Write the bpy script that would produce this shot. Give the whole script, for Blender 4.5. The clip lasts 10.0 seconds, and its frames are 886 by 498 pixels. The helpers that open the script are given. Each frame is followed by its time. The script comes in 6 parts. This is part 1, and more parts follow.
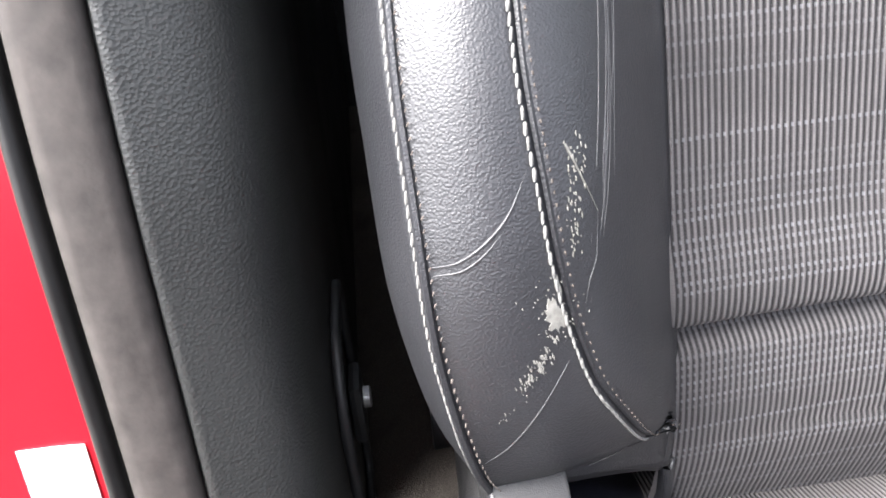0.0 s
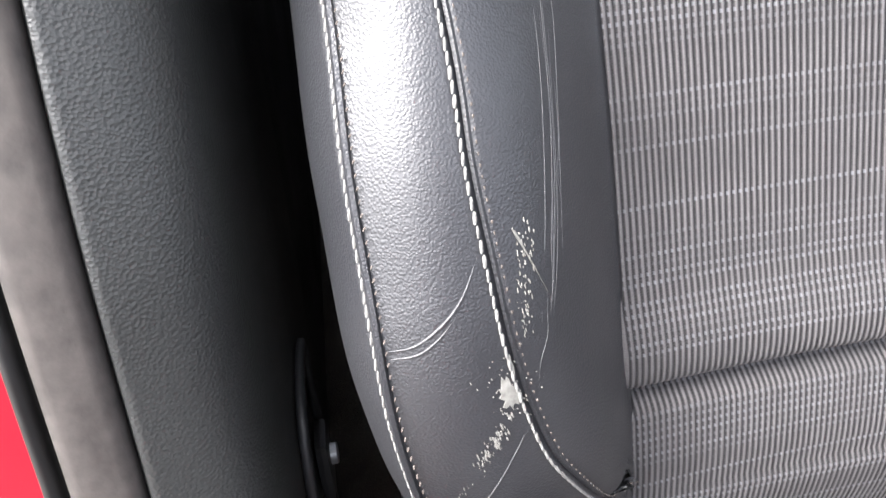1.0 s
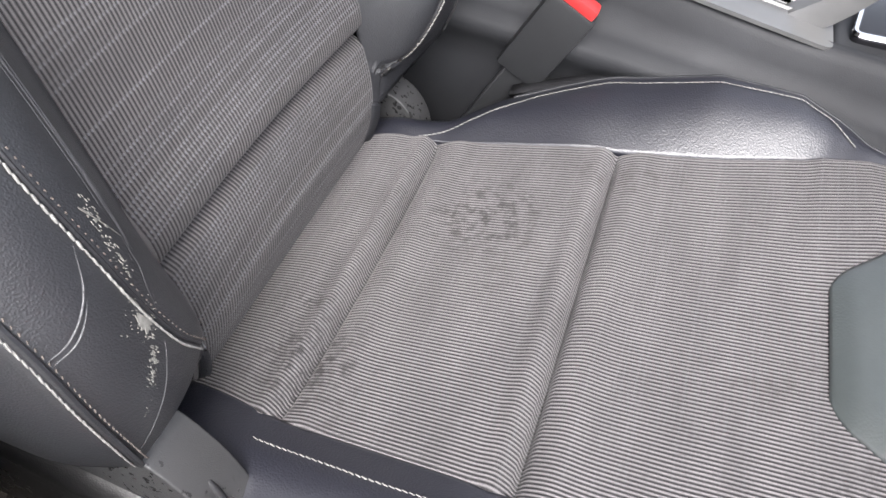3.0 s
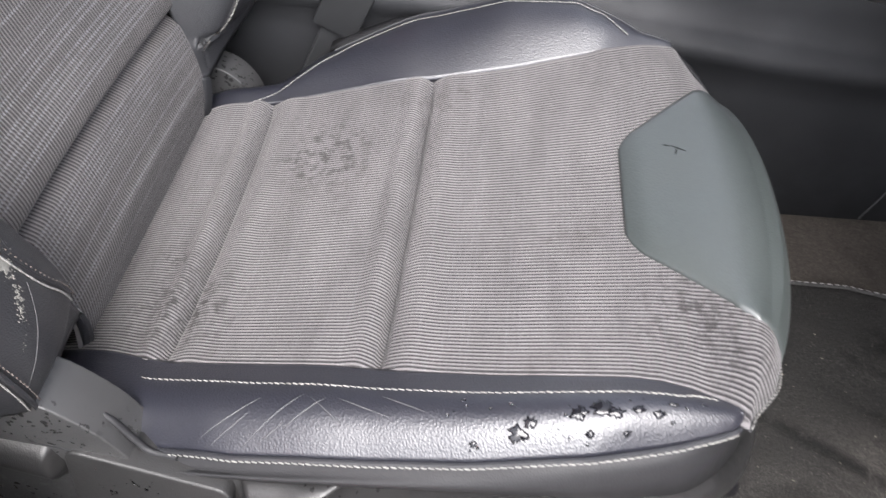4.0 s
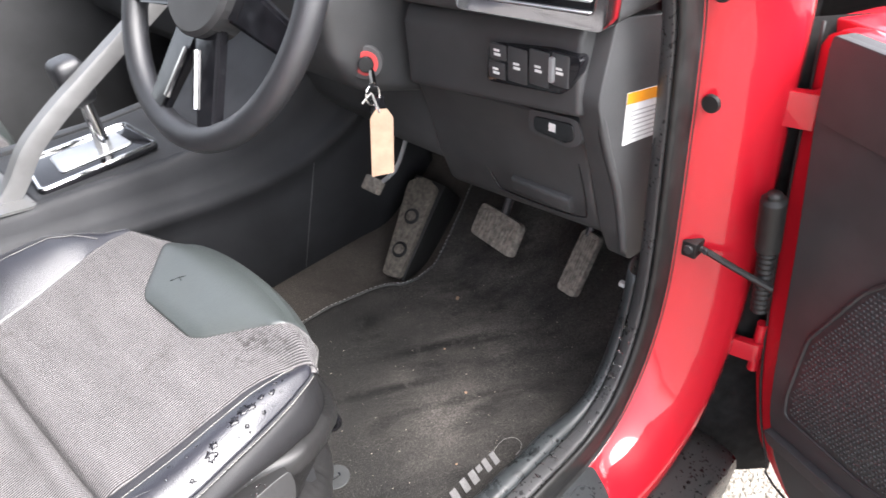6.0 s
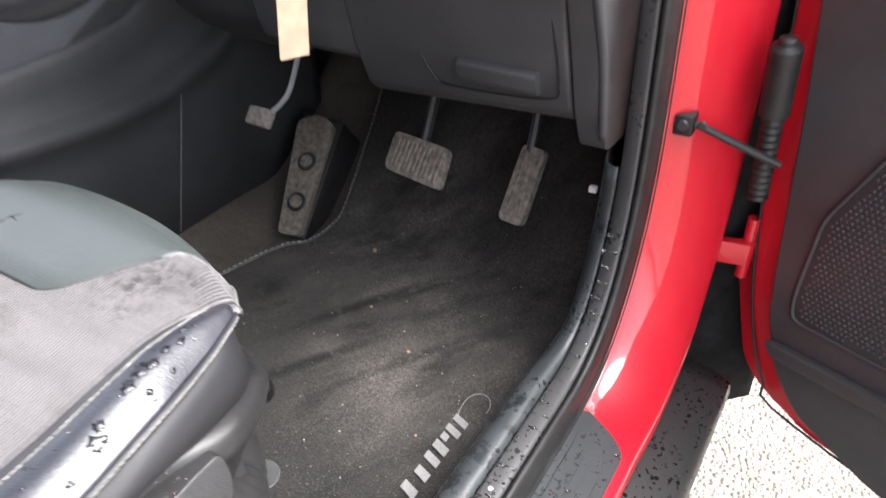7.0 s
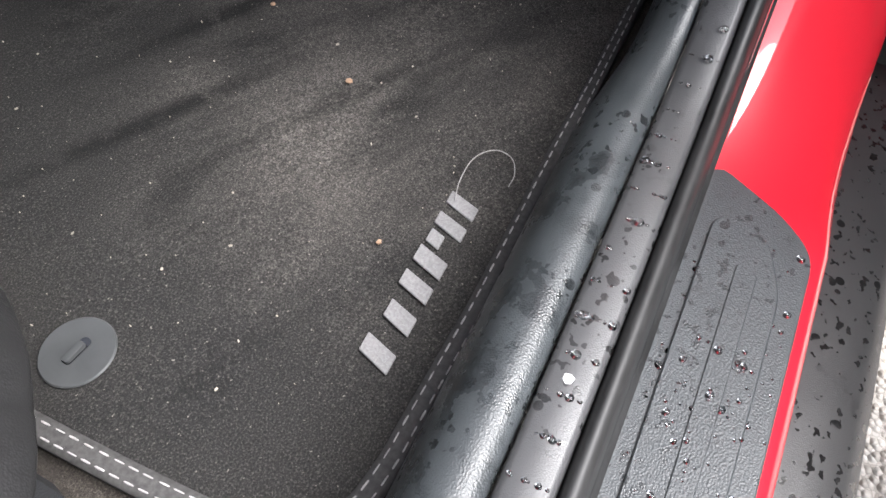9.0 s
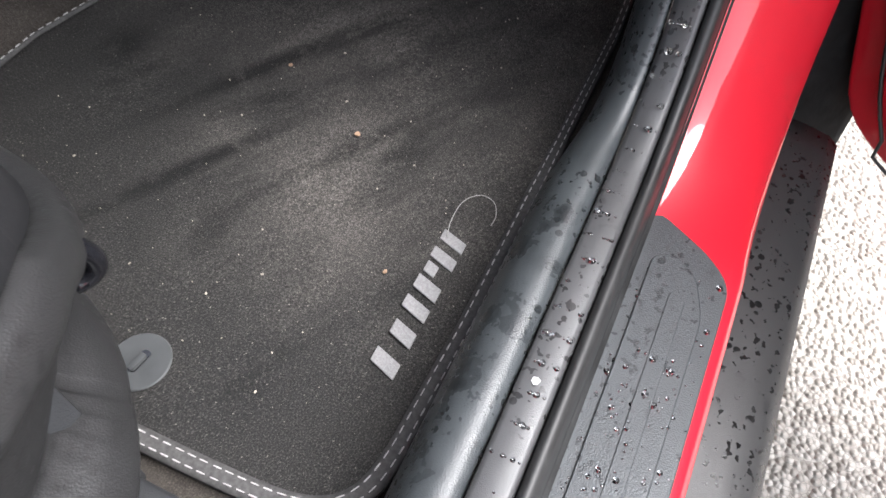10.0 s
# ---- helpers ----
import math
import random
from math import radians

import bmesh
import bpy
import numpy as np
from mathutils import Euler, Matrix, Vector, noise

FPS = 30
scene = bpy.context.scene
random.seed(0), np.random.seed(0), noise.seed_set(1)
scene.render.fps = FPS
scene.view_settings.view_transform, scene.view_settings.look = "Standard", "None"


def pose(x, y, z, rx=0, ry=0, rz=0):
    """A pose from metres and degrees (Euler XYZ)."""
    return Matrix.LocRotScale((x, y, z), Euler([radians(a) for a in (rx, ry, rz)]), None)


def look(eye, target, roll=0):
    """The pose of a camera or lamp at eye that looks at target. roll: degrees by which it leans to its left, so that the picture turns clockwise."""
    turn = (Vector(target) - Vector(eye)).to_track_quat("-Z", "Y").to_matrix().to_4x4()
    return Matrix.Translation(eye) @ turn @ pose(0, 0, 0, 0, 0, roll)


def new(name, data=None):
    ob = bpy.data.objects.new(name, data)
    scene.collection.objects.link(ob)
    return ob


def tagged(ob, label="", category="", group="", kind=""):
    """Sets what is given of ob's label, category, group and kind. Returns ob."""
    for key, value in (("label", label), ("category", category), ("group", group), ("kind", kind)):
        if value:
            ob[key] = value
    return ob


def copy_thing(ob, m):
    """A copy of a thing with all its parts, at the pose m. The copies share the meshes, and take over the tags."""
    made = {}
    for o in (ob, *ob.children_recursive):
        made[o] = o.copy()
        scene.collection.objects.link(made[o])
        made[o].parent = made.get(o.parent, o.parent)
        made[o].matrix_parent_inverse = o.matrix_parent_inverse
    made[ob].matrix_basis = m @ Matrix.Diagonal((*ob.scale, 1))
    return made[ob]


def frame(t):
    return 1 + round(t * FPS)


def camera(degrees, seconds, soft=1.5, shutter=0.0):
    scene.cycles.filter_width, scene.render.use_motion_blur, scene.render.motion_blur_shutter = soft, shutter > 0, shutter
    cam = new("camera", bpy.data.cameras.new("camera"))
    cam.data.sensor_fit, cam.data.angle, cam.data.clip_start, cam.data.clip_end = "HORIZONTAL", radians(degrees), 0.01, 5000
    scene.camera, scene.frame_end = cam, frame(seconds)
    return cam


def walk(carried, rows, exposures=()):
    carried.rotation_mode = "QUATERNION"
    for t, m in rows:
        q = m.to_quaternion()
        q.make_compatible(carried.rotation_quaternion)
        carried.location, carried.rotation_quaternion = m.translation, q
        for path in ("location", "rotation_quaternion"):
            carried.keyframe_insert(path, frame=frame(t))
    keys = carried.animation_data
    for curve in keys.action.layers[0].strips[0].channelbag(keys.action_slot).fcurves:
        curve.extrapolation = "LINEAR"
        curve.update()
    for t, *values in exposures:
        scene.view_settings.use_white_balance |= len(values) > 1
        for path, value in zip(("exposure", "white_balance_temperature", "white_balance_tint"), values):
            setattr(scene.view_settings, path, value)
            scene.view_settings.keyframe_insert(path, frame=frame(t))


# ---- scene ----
cam = camera(61.8, 10.0, 1.5, 0.2)
PATH = [
    (0, (-0.2385, -0.2809, 0.5978), (-1.9522, -0.1481, -0.4248), -4.97),
    (0.5, (-0.2443, -0.2644, 0.5938), (-1.9798, -0.0980, -0.3862), -5.17),
    (1, (-0.2407, -0.2722, 0.6223), (-1.9722, -0.0560, -0.3550), -4.91),
    (1.5, (-0.2234, -0.3388, 0.6526), (-1.6824, 0.2642, -0.5753), -8.48),
    (1.7, (-0.2220, -0.3914, 0.6899), (-1.4651, 0.4763, -0.6146), -5.87),
    (2, (-0.2539, -0.4493, 0.7507), (-0.9770, 0.8088, -0.6257), -3.22),
    (2.2, (-0.2783, -0.4394, 0.7533), (-0.7746, 0.9018, -0.6449), 1.14),
    (3.3, (-0.2468, -0.3734, 0.7120), (-0.6236, 0.9055, -0.7788), 3.83),
    (3.5, (-0.2182, -0.3771, 0.7124), (-0.5801, 0.9037, -0.7804), 1.24),
    (4, (-0.1925, -0.4619, 0.7289), (-0.3407, 0.8841, -0.7430), -0.67),
    (4.5, (-0.1890, -0.5477, 0.7418), (-0.0562, 0.8708, -0.6618), 1.97),
    (5, (-0.2144, -0.6682, 0.7844), (0.0639, 0.8277, -0.5136), -0.64),
    (5.5, (-0.2552, -0.7852, 0.8504), (0.4186, 0.6986, -0.3091), -4.91),
    (5.7, (-0.2876, -0.7793, 0.8916), (0.5963, 0.5909, -0.2666), -4.71),
    (6.8, (-0.3773, -0.6212, 0.7760), (0.9938, 0.2665, -0.3781), -3.02),
    (7, (-0.3180, -0.5857, 0.6719), (1.0591, 0.2928, -0.4822), -1.82),
    (7.5, (-0.1872, -0.5187, 0.5289), (0.9931, 0.2737, -0.8778), -1.94),
    (8, (-0.1296, -0.4634, 0.5005), (0.9504, 0.2612, -1.0189), -2.88),
    (8.5, (-0.094, -0.42, 0.402), (0.914, 0.226, -1.2), -3.6),
    (9, (-0.059, -0.4, 0.364), (0.929, 0.144, -1.287), -3.9),
    (9.5, (-0.06, -0.401, 0.381), (0.916, 0.099, -1.291), -3.0),
    (10, (-0.103, -0.415, 0.452), (0.932, 0.098, -1.181), -1.7),
]
walk(cam, [(t, look(e, a, r)) for t, e, a, r in PATH], exposures=[(0, 2.8, 6400, 12), (1.2, 2.85, 6400, 12), (1.6, 2.6, 6400, 12), (2.2, 2.2, 6380, 12), (3.3, 2.0, 6380, 12), (4.2, 2.0, 6380, 12), (5.0, 2.05, 6420, 12), (5.7, 2.38, 6420, 12), (6.8, 2.6, 6380, 11), (7.2, 2.5, 6340, 11), (8.0, 2.35, 6300, 11), (10, 2.35, 6200, 11)])

# ---------------------------------------------------------------- light
world = bpy.data.worlds.new("overcast_sky")
world.use_nodes = True
scene.world = world
wn, wl = world.node_tree.nodes, world.node_tree.links
sky = wn.new("ShaderNodeTexSky")
sky.sky_type, sky.sun_disc = "NISHITA", False
sky.sun_elevation, sky.sun_rotation = radians(54), radians(162)
sky.dust_density, sky.air_density = 4.0, 1.0
grey = wn.new("ShaderNodeHueSaturation")
grey.inputs["Saturation"].default_value = 0.35
wl.new(sky.outputs[0], grey.inputs["Color"])
wl.new(grey.outputs[0], wn["Background"].inputs[0])
wn["Background"].inputs[1].default_value = 0.15
sun_data = bpy.data.lights.new("sun", "SUN")
sun_data.energy, sun_data.angle, sun_data.color = 1.4, radians(42), (1.0, 0.98, 0.95)
sun = new("sun", sun_data)
sun.matrix_world = look((0.62, -1.9, 2.8), (0, 0, 0))


# ---------------------------------------------------------------- materials
def material(name, rough=0.5, metal=0.0, coat=0.0, spec=0.5):
    m = bpy.data.materials.new(name)
    m.use_nodes = True
    b = m.node_tree.nodes["Principled BSDF"]
    b.inputs["Roughness"].default_value = rough
    b.inputs["Metallic"].default_value = metal
    b.inputs["Coat Weight"].default_value = coat
    b.inputs["Specular IOR Level"].default_value = spec
    return m, m.node_tree.nodes, m.node_tree.links, b


def coords(n, l, kind="Object", scale=(1, 1, 1)):
    tc = n.new("ShaderNodeTexCoord")
    mp = n.new("ShaderNodeMapping")
    mp.inputs["Scale"].default_value = scale
    l.new(tc.outputs[kind], mp.inputs[0])
    return mp.outputs[0]


def noise_tex(n, l, co, scale, detail=4, rough=0.55):
    t = n.new("ShaderNodeTexNoise")
    t.inputs["Scale"].default_value, t.inputs["Detail"].default_value, t.inputs["Roughness"].default_value = scale, detail, rough
    l.new(co, t.inputs["Vector"])
    return t.outputs["Fac"]


def voronoi(n, l, co, scale, feature="F1", out="Distance"):
    t = n.new("ShaderNodeTexVoronoi")
    t.feature = feature
    t.inputs["Scale"].default_value = scale
    l.new(co, t.inputs["Vector"])
    return t.outputs[out]


def span(n, l, fac, a, b, c=0.0, d=1.0):
    m = n.new("ShaderNodeMapRange")
    m.inputs[1].default_value, m.inputs[2].default_value, m.inputs[3].default_value, m.inputs[4].default_value = a, b, c, d
    l.new(fac, m.inputs[0])
    return m.outputs[0]


def maths(n, l, op, a, b=None):
    m = n.new("ShaderNodeMath")
    m.operation = op
    for i, v in enumerate((a, b)):
        if v is None:
            continue
        if isinstance(v, (int, float)):
            m.inputs[i].default_value = v
        else:
            l.new(v, m.inputs[i])
    return m.outputs[0]


def mix(n, l, fac, a, b, kind="MIX"):
    m = n.new("ShaderNodeMix")
    m.data_type, m.blend_type = "RGBA", kind
    for i, v in ((0, fac), (6, a), (7, b)):
        if isinstance(v, (int, float)):
            m.inputs[i].default_value = v
        elif isinstance(v, tuple):
            m.inputs[i].default_value = (*v, 1)
        else:
            l.new(v, m.inputs[i])
    return m.outputs[2]


def bump(n, l, b, height, strength, dist, before=None):
    k = n.new("ShaderNodeBump")
    k.inputs["Strength"].default_value, k.inputs["Distance"].default_value = strength, dist
    l.new(height, k.inputs["Height"])
    if before is not None:
        l.new(before, k.inputs["Normal"])
    l.new(k.outputs[0], b.inputs["Normal"])
    return k.outputs[0]


def leather(name, base, worn, grain=900, rough=(0.32, 0.5), wear=0.5, relief=0.5, ior=1.5):
    """Pebbled hide with creases, worn paler patches and a soft sheen."""
    m, n, l, b = material(name, spec=1.0)
    b.inputs["IOR"].default_value = ior
    co = coords(n, l)
    big = noise_tex(n, l, co, 9, 5)
    fine = noise_tex(n, l, co, 160, 3)
    fac = span(n, l, big, 0.5, 0.78, 0, wear)
    c = mix(n, l, fac, base, worn)
    c = mix(n, l, span(n, l, fine, 0.3, 0.7, 0.0, 0.25), c, tuple(v * 0.6 for v in base))
    l.new(c, b.inputs["Base Color"])
    l.new(span(n, l, big, 0.3, 0.75, rough[1], rough[0]), b.inputs["Roughness"])
    warp = n.new("ShaderNodeVectorMath")
    warp.operation = "MULTIPLY_ADD"
    shift = n.new("ShaderNodeTexNoise")
    shift.inputs["Scale"].default_value = grain * 0.5
    l.new(co, shift.inputs["Vector"])
    l.new(shift.outputs["Color"], warp.inputs[0])
    warp.inputs[1].default_value = (0.9 / grain,) * 3
    l.new(co, warp.inputs[2])
    cell = voronoi(n, l, warp.outputs[0], grain, "F1")
    h = span(n, l, cell, 0.75, 0.1)
    k = bump(n, l, b, h, relief, 0.00035)
    creases = noise_tex(n, l, coords(n, l, "Object", (1, 1.0, 0.5)), 34, 2, 0.5)
    bump(n, l, b, creases, relief * 0.25, 0.003, k)
    return m


def plastic(name, base, rough=0.5, grain=1100, spots=0.0, strength=0.3, pools=0.0):
    """Fine-grained moulded plastic, with wet spots where spots > 0."""
    m, n, l, b = material(name)
    co = coords(n, l)
    big = noise_tex(n, l, co, 7, 5)
    c = mix(n, l, span(n, l, big, 0.35, 0.75), tuple(v * 0.8 for v in base), tuple(v * 1.3 for v in base))
    r = span(n, l, big, 0.3, 0.7, rough + 0.06, rough - 0.06)
    if spots:
        spot = noise_tex(n, l, co, 190, 2, 0.45)
        blob = voronoi(n, l, co, 95)
        pick = noise_tex(n, l, co, 14, 3)
        wet = maths(n, l, "MAXIMUM", span(n, l, spot, 0.60, 0.645), maths(n, l, "MULTIPLY", span(n, l, blob, 0.30, 0.24), span(n, l, noise_tex(n, l, co, 33, 1), 0.54, 0.6)))
        wet = maths(n, l, "MULTIPLY", wet, span(n, l, pick, 0.42, 0.56))
        pool = maths(n, l, "MULTIPLY", span(n, l, noise_tex(n, l, co, 36, 4, 0.6), 0.47, 0.64), span(n, l, noise_tex(n, l, co, 11, 2), 0.42, 0.54))
        wet = maths(n, l, "MAXIMUM", wet, maths(n, l, "MULTIPLY", pool, pools))
        wet = maths(n, l, "MULTIPLY", wet, spots)
        c = mix(n, l, wet, c, tuple(v * 0.3 for v in base))
        r = maths(n, l, "SUBTRACT", r, maths(n, l, "MULTIPLY", wet, 0.3))
    l.new(c, b.inputs["Base Color"])
    l.new(r, b.inputs["Roughness"])
    bump(n, l, b, span(n, l, voronoi(n, l, co, grain), 0, 0.8), strength, 0.0004)
    return m


def blotch(n, l, co, centre, radius):
    """1 at centre, fading to 0 at radius: where a stain lies."""
    d = n.new("ShaderNodeVectorMath")
    d.operation = "DISTANCE"
    d.inputs[1].default_value = centre
    l.new(co, d.inputs[0])
    return span(n, l, d.outputs["Value"], radius, radius * 0.25)


STAINS = (((-0.440, -0.115, 0.25), 0.060), ((-0.365, 0.075, 0.265), 0.060), ((-0.030, -0.150, 0.305), 0.055), ((-0.060, -0.125, 0.30), 0.050), ((-0.47, -0.06, 0.24), 0.03))


def ribbed(name, dashes=0.5, tone=1.0):
    """Ribbed woven seat cloth; UV is metres across and along the ribs."""
    m, n, l, b = material(name, 0.85, spec=0.25)
    tc = n.new("ShaderNodeTexCoord")
    sep = n.new("ShaderNodeSeparateXYZ")
    l.new(tc.outputs["UV"], sep.inputs[0])
    co = coords(n, l)
    u, v = sep.outputs[0], sep.outputs[1]
    phase = maths(n, l, "MULTIPLY", u, 2 * math.pi / RIB)
    rib = maths(n, l, "COSINE", phase)
    top = span(n, l, rib, -0.55, 0.62)
    weave = maths(n, l, "SINE", maths(n, l, "MULTIPLY", v, 2 * math.pi / 0.0013))
    thread = noise_tex(n, l, coords(n, l, "UV", (450, 1300, 1)), 1.0, 3, 0.7)
    dirt = noise_tex(n, l, co, 11, 6, 0.65)
    soil = noise_tex(n, l, co, 75, 4, 0.6)
    fade = noise_tex(n, l, coords(n, l, "UV", (9, 30, 1)), 1.0, 3)
    pale = mix(n, l, span(n, l, fade, 0.3, 0.7), tuple(v * tone for v in (0.145, 0.138, 0.140)), tuple(v * tone for v in (0.200, 0.190, 0.193)))
    c = mix(n, l, top, (0.020, 0.019, 0.020), pale)
    c = mix(n, l, span(n, l, thread, 0.42, 0.75, 0, 0.55), c, (0.065, 0.062, 0.064))
    # woven-in rows of pale dashes, unevenly spaced
    r = maths(n, l, "MULTIPLY", v, 1 / 0.0046)
    idx = n.new("ShaderNodeTexWhiteNoise")
    idx.noise_dimensions = "1D"
    l.new(maths(n, l, "FLOOR", r), idx.inputs["W"])
    inside = span(n, l, maths(n, l, "ABSOLUTE", maths(n, l, "SUBTRACT", maths(n, l, "FRACT", r), 0.5)), 0.24, 0.16)
    dash = span(n, l, maths(n, l, "COSINE", maths(n, l, "ADD", phase, 1.9)), 0.25, 0.8)
    row = maths(n, l, "MULTIPLY", maths(n, l, "MULTIPLY", inside, dash), span(n, l, idx.outputs[0], 0.50, 0.85, 0, dashes))
    row = maths(n, l, "MULTIPLY", row, span(n, l, soil, 0.3, 0.6, 0.3, 1))
    c = mix(n, l, row, c, (0.28, 0.29, 0.32))
    mark = maths(n, l, "MULTIPLY", span(n, l, dirt, 0.56, 0.70), span(n, l, soil, 0.45, 0.62))
    c = mix(n, l, maths(n, l, "MULTIPLY", mark, 0.35), c, (0.03, 0.025, 0.022))
    stain = None
    for at, rad in STAINS:
        k = blotch(n, l, co, at, rad)
        stain = k if stain is None else maths(n, l, "MAXIMUM", stain, k)
    stain = maths(n, l, "MULTIPLY", stain, span(n, l, soil, 0.40, 0.60))
    stain = maths(n, l, "MULTIPLY", stain, span(n, l, noise_tex(n, l, co, 160, 3), 0.42, 0.56))
    c = mix(n, l, maths(n, l, "MULTIPLY", stain, 0.85), c, (0.024, 0.022, 0.022))
    l.new(c, b.inputs["Base Color"])
    b.inputs["Sheen Weight"].default_value = 0.1
    h = maths(n, l, "ADD", maths(n, l, "MULTIPLY", rib, 0.35), maths(n, l, "MULTIPLY", weave, 0.12))
    h = maths(n, l, "ADD", h, maths(n, l, "MULTIPLY", thread, 0.3))
    bump(n, l, b, h, 0.45, 0.0006)
    return m


def carpet(name, dark, dusty, amount=1.0, trodden=False):
    """Needled carpet: short fibres, grey dust in drifts, darker scuffed streaks."""
    m, n, l, b = material(name, 0.95, spec=0.15)
    co = coords(n, l)
    fibre = noise_tex(n, l, co, 900, 3, 0.75)
    tuft = noise_tex(n, l, co, 230, 3, 0.65)
    speck = noise_tex(n, l, co, 420, 2, 0.6)
    aim = n.new("ShaderNodeMapping")
    aim.inputs["Rotation"].default_value = (0, 0, radians(32))
    l.new(co, aim.inputs[0])
    warp = n.new("ShaderNodeMapping")
    warp.inputs["Scale"].default_value = (1.0, 2.0, 1)
    l.new(aim.outputs[0], warp.inputs[0])
    drift = noise_tex(n, l, warp.outputs[0], 5.5, 7, 0.62)
    patch = noise_tex(n, l, co, 3.2, 3, 0.5)
    scuff = noise_tex(n, l, warp.outputs[0], 8.5, 4, 0.55)
    dust = maths(n, l, "MULTIPLY", span(n, l, drift, 0.32, 0.62), span(n, l, patch, 0.36, 0.60, 0.15, 1.0))
    dust = maths(n, l, "MULTIPLY", dust, span(n, l, tuft, 0.30, 0.62, 0.35, amount))
    if trodden:
        # dust over the middle; missing footwell light is painted in as paler colour
        dust_and_light = maths(n, l, "MAXIMUM", blotch(n, l, co, (0.30, -0.20, 0), 0.25), blotch(n, l, co, (0.46, -0.10, 0), 0.38))
        dust = maths(n, l, "MULTIPLY", dust, span(n, l, dust_and_light, 0.0, 0.75, 0.10, 0.9))
    c = mix(n, l, dust, dark, dusty)
    if trodden:
        # two dark heel streaks, then fainter ones
        thin = n.new("ShaderNodeMapping")
        thin.inputs["Scale"].default_value = (1, 11, 0)
        l.new(aim.outputs[0], thin.inputs[0])
        smear = maths(n, l, "MAXIMUM", blotch(n, l, thin.outputs[0], (0.275, 0.125 * 11, 0), 0.17), blotch(n, l, thin.outputs[0], (0.164, 0.049 * 11, 0), 0.15))
        for at, rad in (((0.306, -0.0068 * 11, 0), 0.12), ((0.382, 0.115 * 11, 0), 0.11)):
            smear = maths(n, l, "MAXIMUM", smear, maths(n, l, "MULTIPLY", blotch(n, l, thin.outputs[0], at, rad), 0.7))
        # oval dent, drawn only as a darker patch
        smear = maths(n, l, "MAXIMUM", smear, blotch(n, l, co, (0.272, 0.098, 0), 0.036))
        smear = maths(n, l, "MULTIPLY", smear, span(n, l, noise_tex(n, l, co, 40, 4, 0.7), 0.32, 0.50))
        c = mix(n, l, maths(n, l, "MULTIPLY", smear, 0.95), c, tuple(v * 0.4 for v in dark))
    c = mix(n, l, span(n, l, scuff, 0.58, 0.68, 0, 0.6), c, tuple(v * 0.55 for v in dark))
    c = mix(n, l, span(n, l, fibre, 0.35, 0.65, 0.75, 0.0), c, tuple(v * 0.3 for v in dark))
    clump = noise_tex(n, l, co, 780, 3, 0.7)
    c = mix(n, l, span(n, l, clump, 0.42, 0.60, 0.6, 0.0), c, tuple(v * 0.35 for v in dark))
    c = mix(n, l, span(n, l, clump, 0.55, 0.75, 0.0, 0.2), c, tuple(v * 1.1 for v in dusty))
    c = mix(n, l, span(n, l, speck, 0.69, 0.73, 0, 0.28), c, tuple(min(1, v * 1.8) for v in dusty))
    l.new(c, b.inputs["Base Color"])
    k = bump(n, l, b, fibre, 1.0, 0.002)
    bump(n, l, b, tuft, 0.5, 0.003, k)
    return m


def paint(name, base):
    m, n, l, b = material(name, 0.38, coat=1.0, spec=0.2)
    co = coords(n, l)
    flake = noise_tex(n, l, co, 2500, 1)
    dirt = noise_tex(n, l, co, 18, 6, 0.7)
    c = mix(n, l, span(n, l, flake, 0.3, 0.7, 0, 0.25), base, tuple(v * 0.7 for v in base))
    c = mix(n, l, span(n, l, dirt, 0.6, 0.8, 0, 0.2), c, (0.2, 0.05, 0.04))
    l.new(c, b.inputs["Base Color"])
    b.inputs["Coat Roughness"].default_value = 0.02
    bump(n, l, b, noise_tex(n, l, co, 30, 3), 0.03, 0.004)
    return m


def plain(name, base, rough=0.4, metal=0.0, vary=0.25, scale=40, bumped=0.0):
    m, n, l, b = material(name, rough, metal)
    co = coords(n, l)
    f = noise_tex(n, l, co, scale, 4)
    l.new(mix(n, l, span(n, l, f, 0.3, 0.7), tuple(v * (1 - vary) for v in base), tuple(min(1, v * (1 + vary)) for v in base)), b.inputs["Base Color"])
    l.new(span(n, l, f, 0.3, 0.7, max(0.02, rough - 0.06), min(1, rough + 0.06)), b.inputs["Roughness"])
    if bumped:
        bump(n, l, b, f, bumped, 0.002)
    return m


def gravel(name):
    """Wet pebbled concrete: pale grains, dark joints, a wet gloss."""
    m, n, l, b = material(name, 0.3)
    co = coords(n, l)
    cell = voronoi(n, l, co, 130)
    edge = voronoi(n, l, co, 130, "DISTANCE_TO_EDGE")
    tone = voronoi(n, l, co, 130, "F1", "Color")
    big = noise_tex(n, l, co, 4, 6)
    c = mix(n, l, span(n, l, tone, 0.1, 0.9), (0.19, 0.168, 0.138), (0.36, 0.335, 0.292))
    c = mix(n, l, span(n, l, edge, 0.06, 0.0, 0.0, 0.8), c, (0.13, 0.115, 0.095))
    c = mix(n, l, span(n, l, big, 0.4, 0.75, 0, 0.5), c, (0.23, 0.21, 0.175))
    l.new(c, b.inputs["Base Color"])
    l.new(span(n, l, big, 0.35, 0.65, 0.35, 0.6), b.inputs["Roughness"])
    bump(n, l, b, span(n, l, cell, 0.7, 0.0), 1.0, 0.005)
    return m


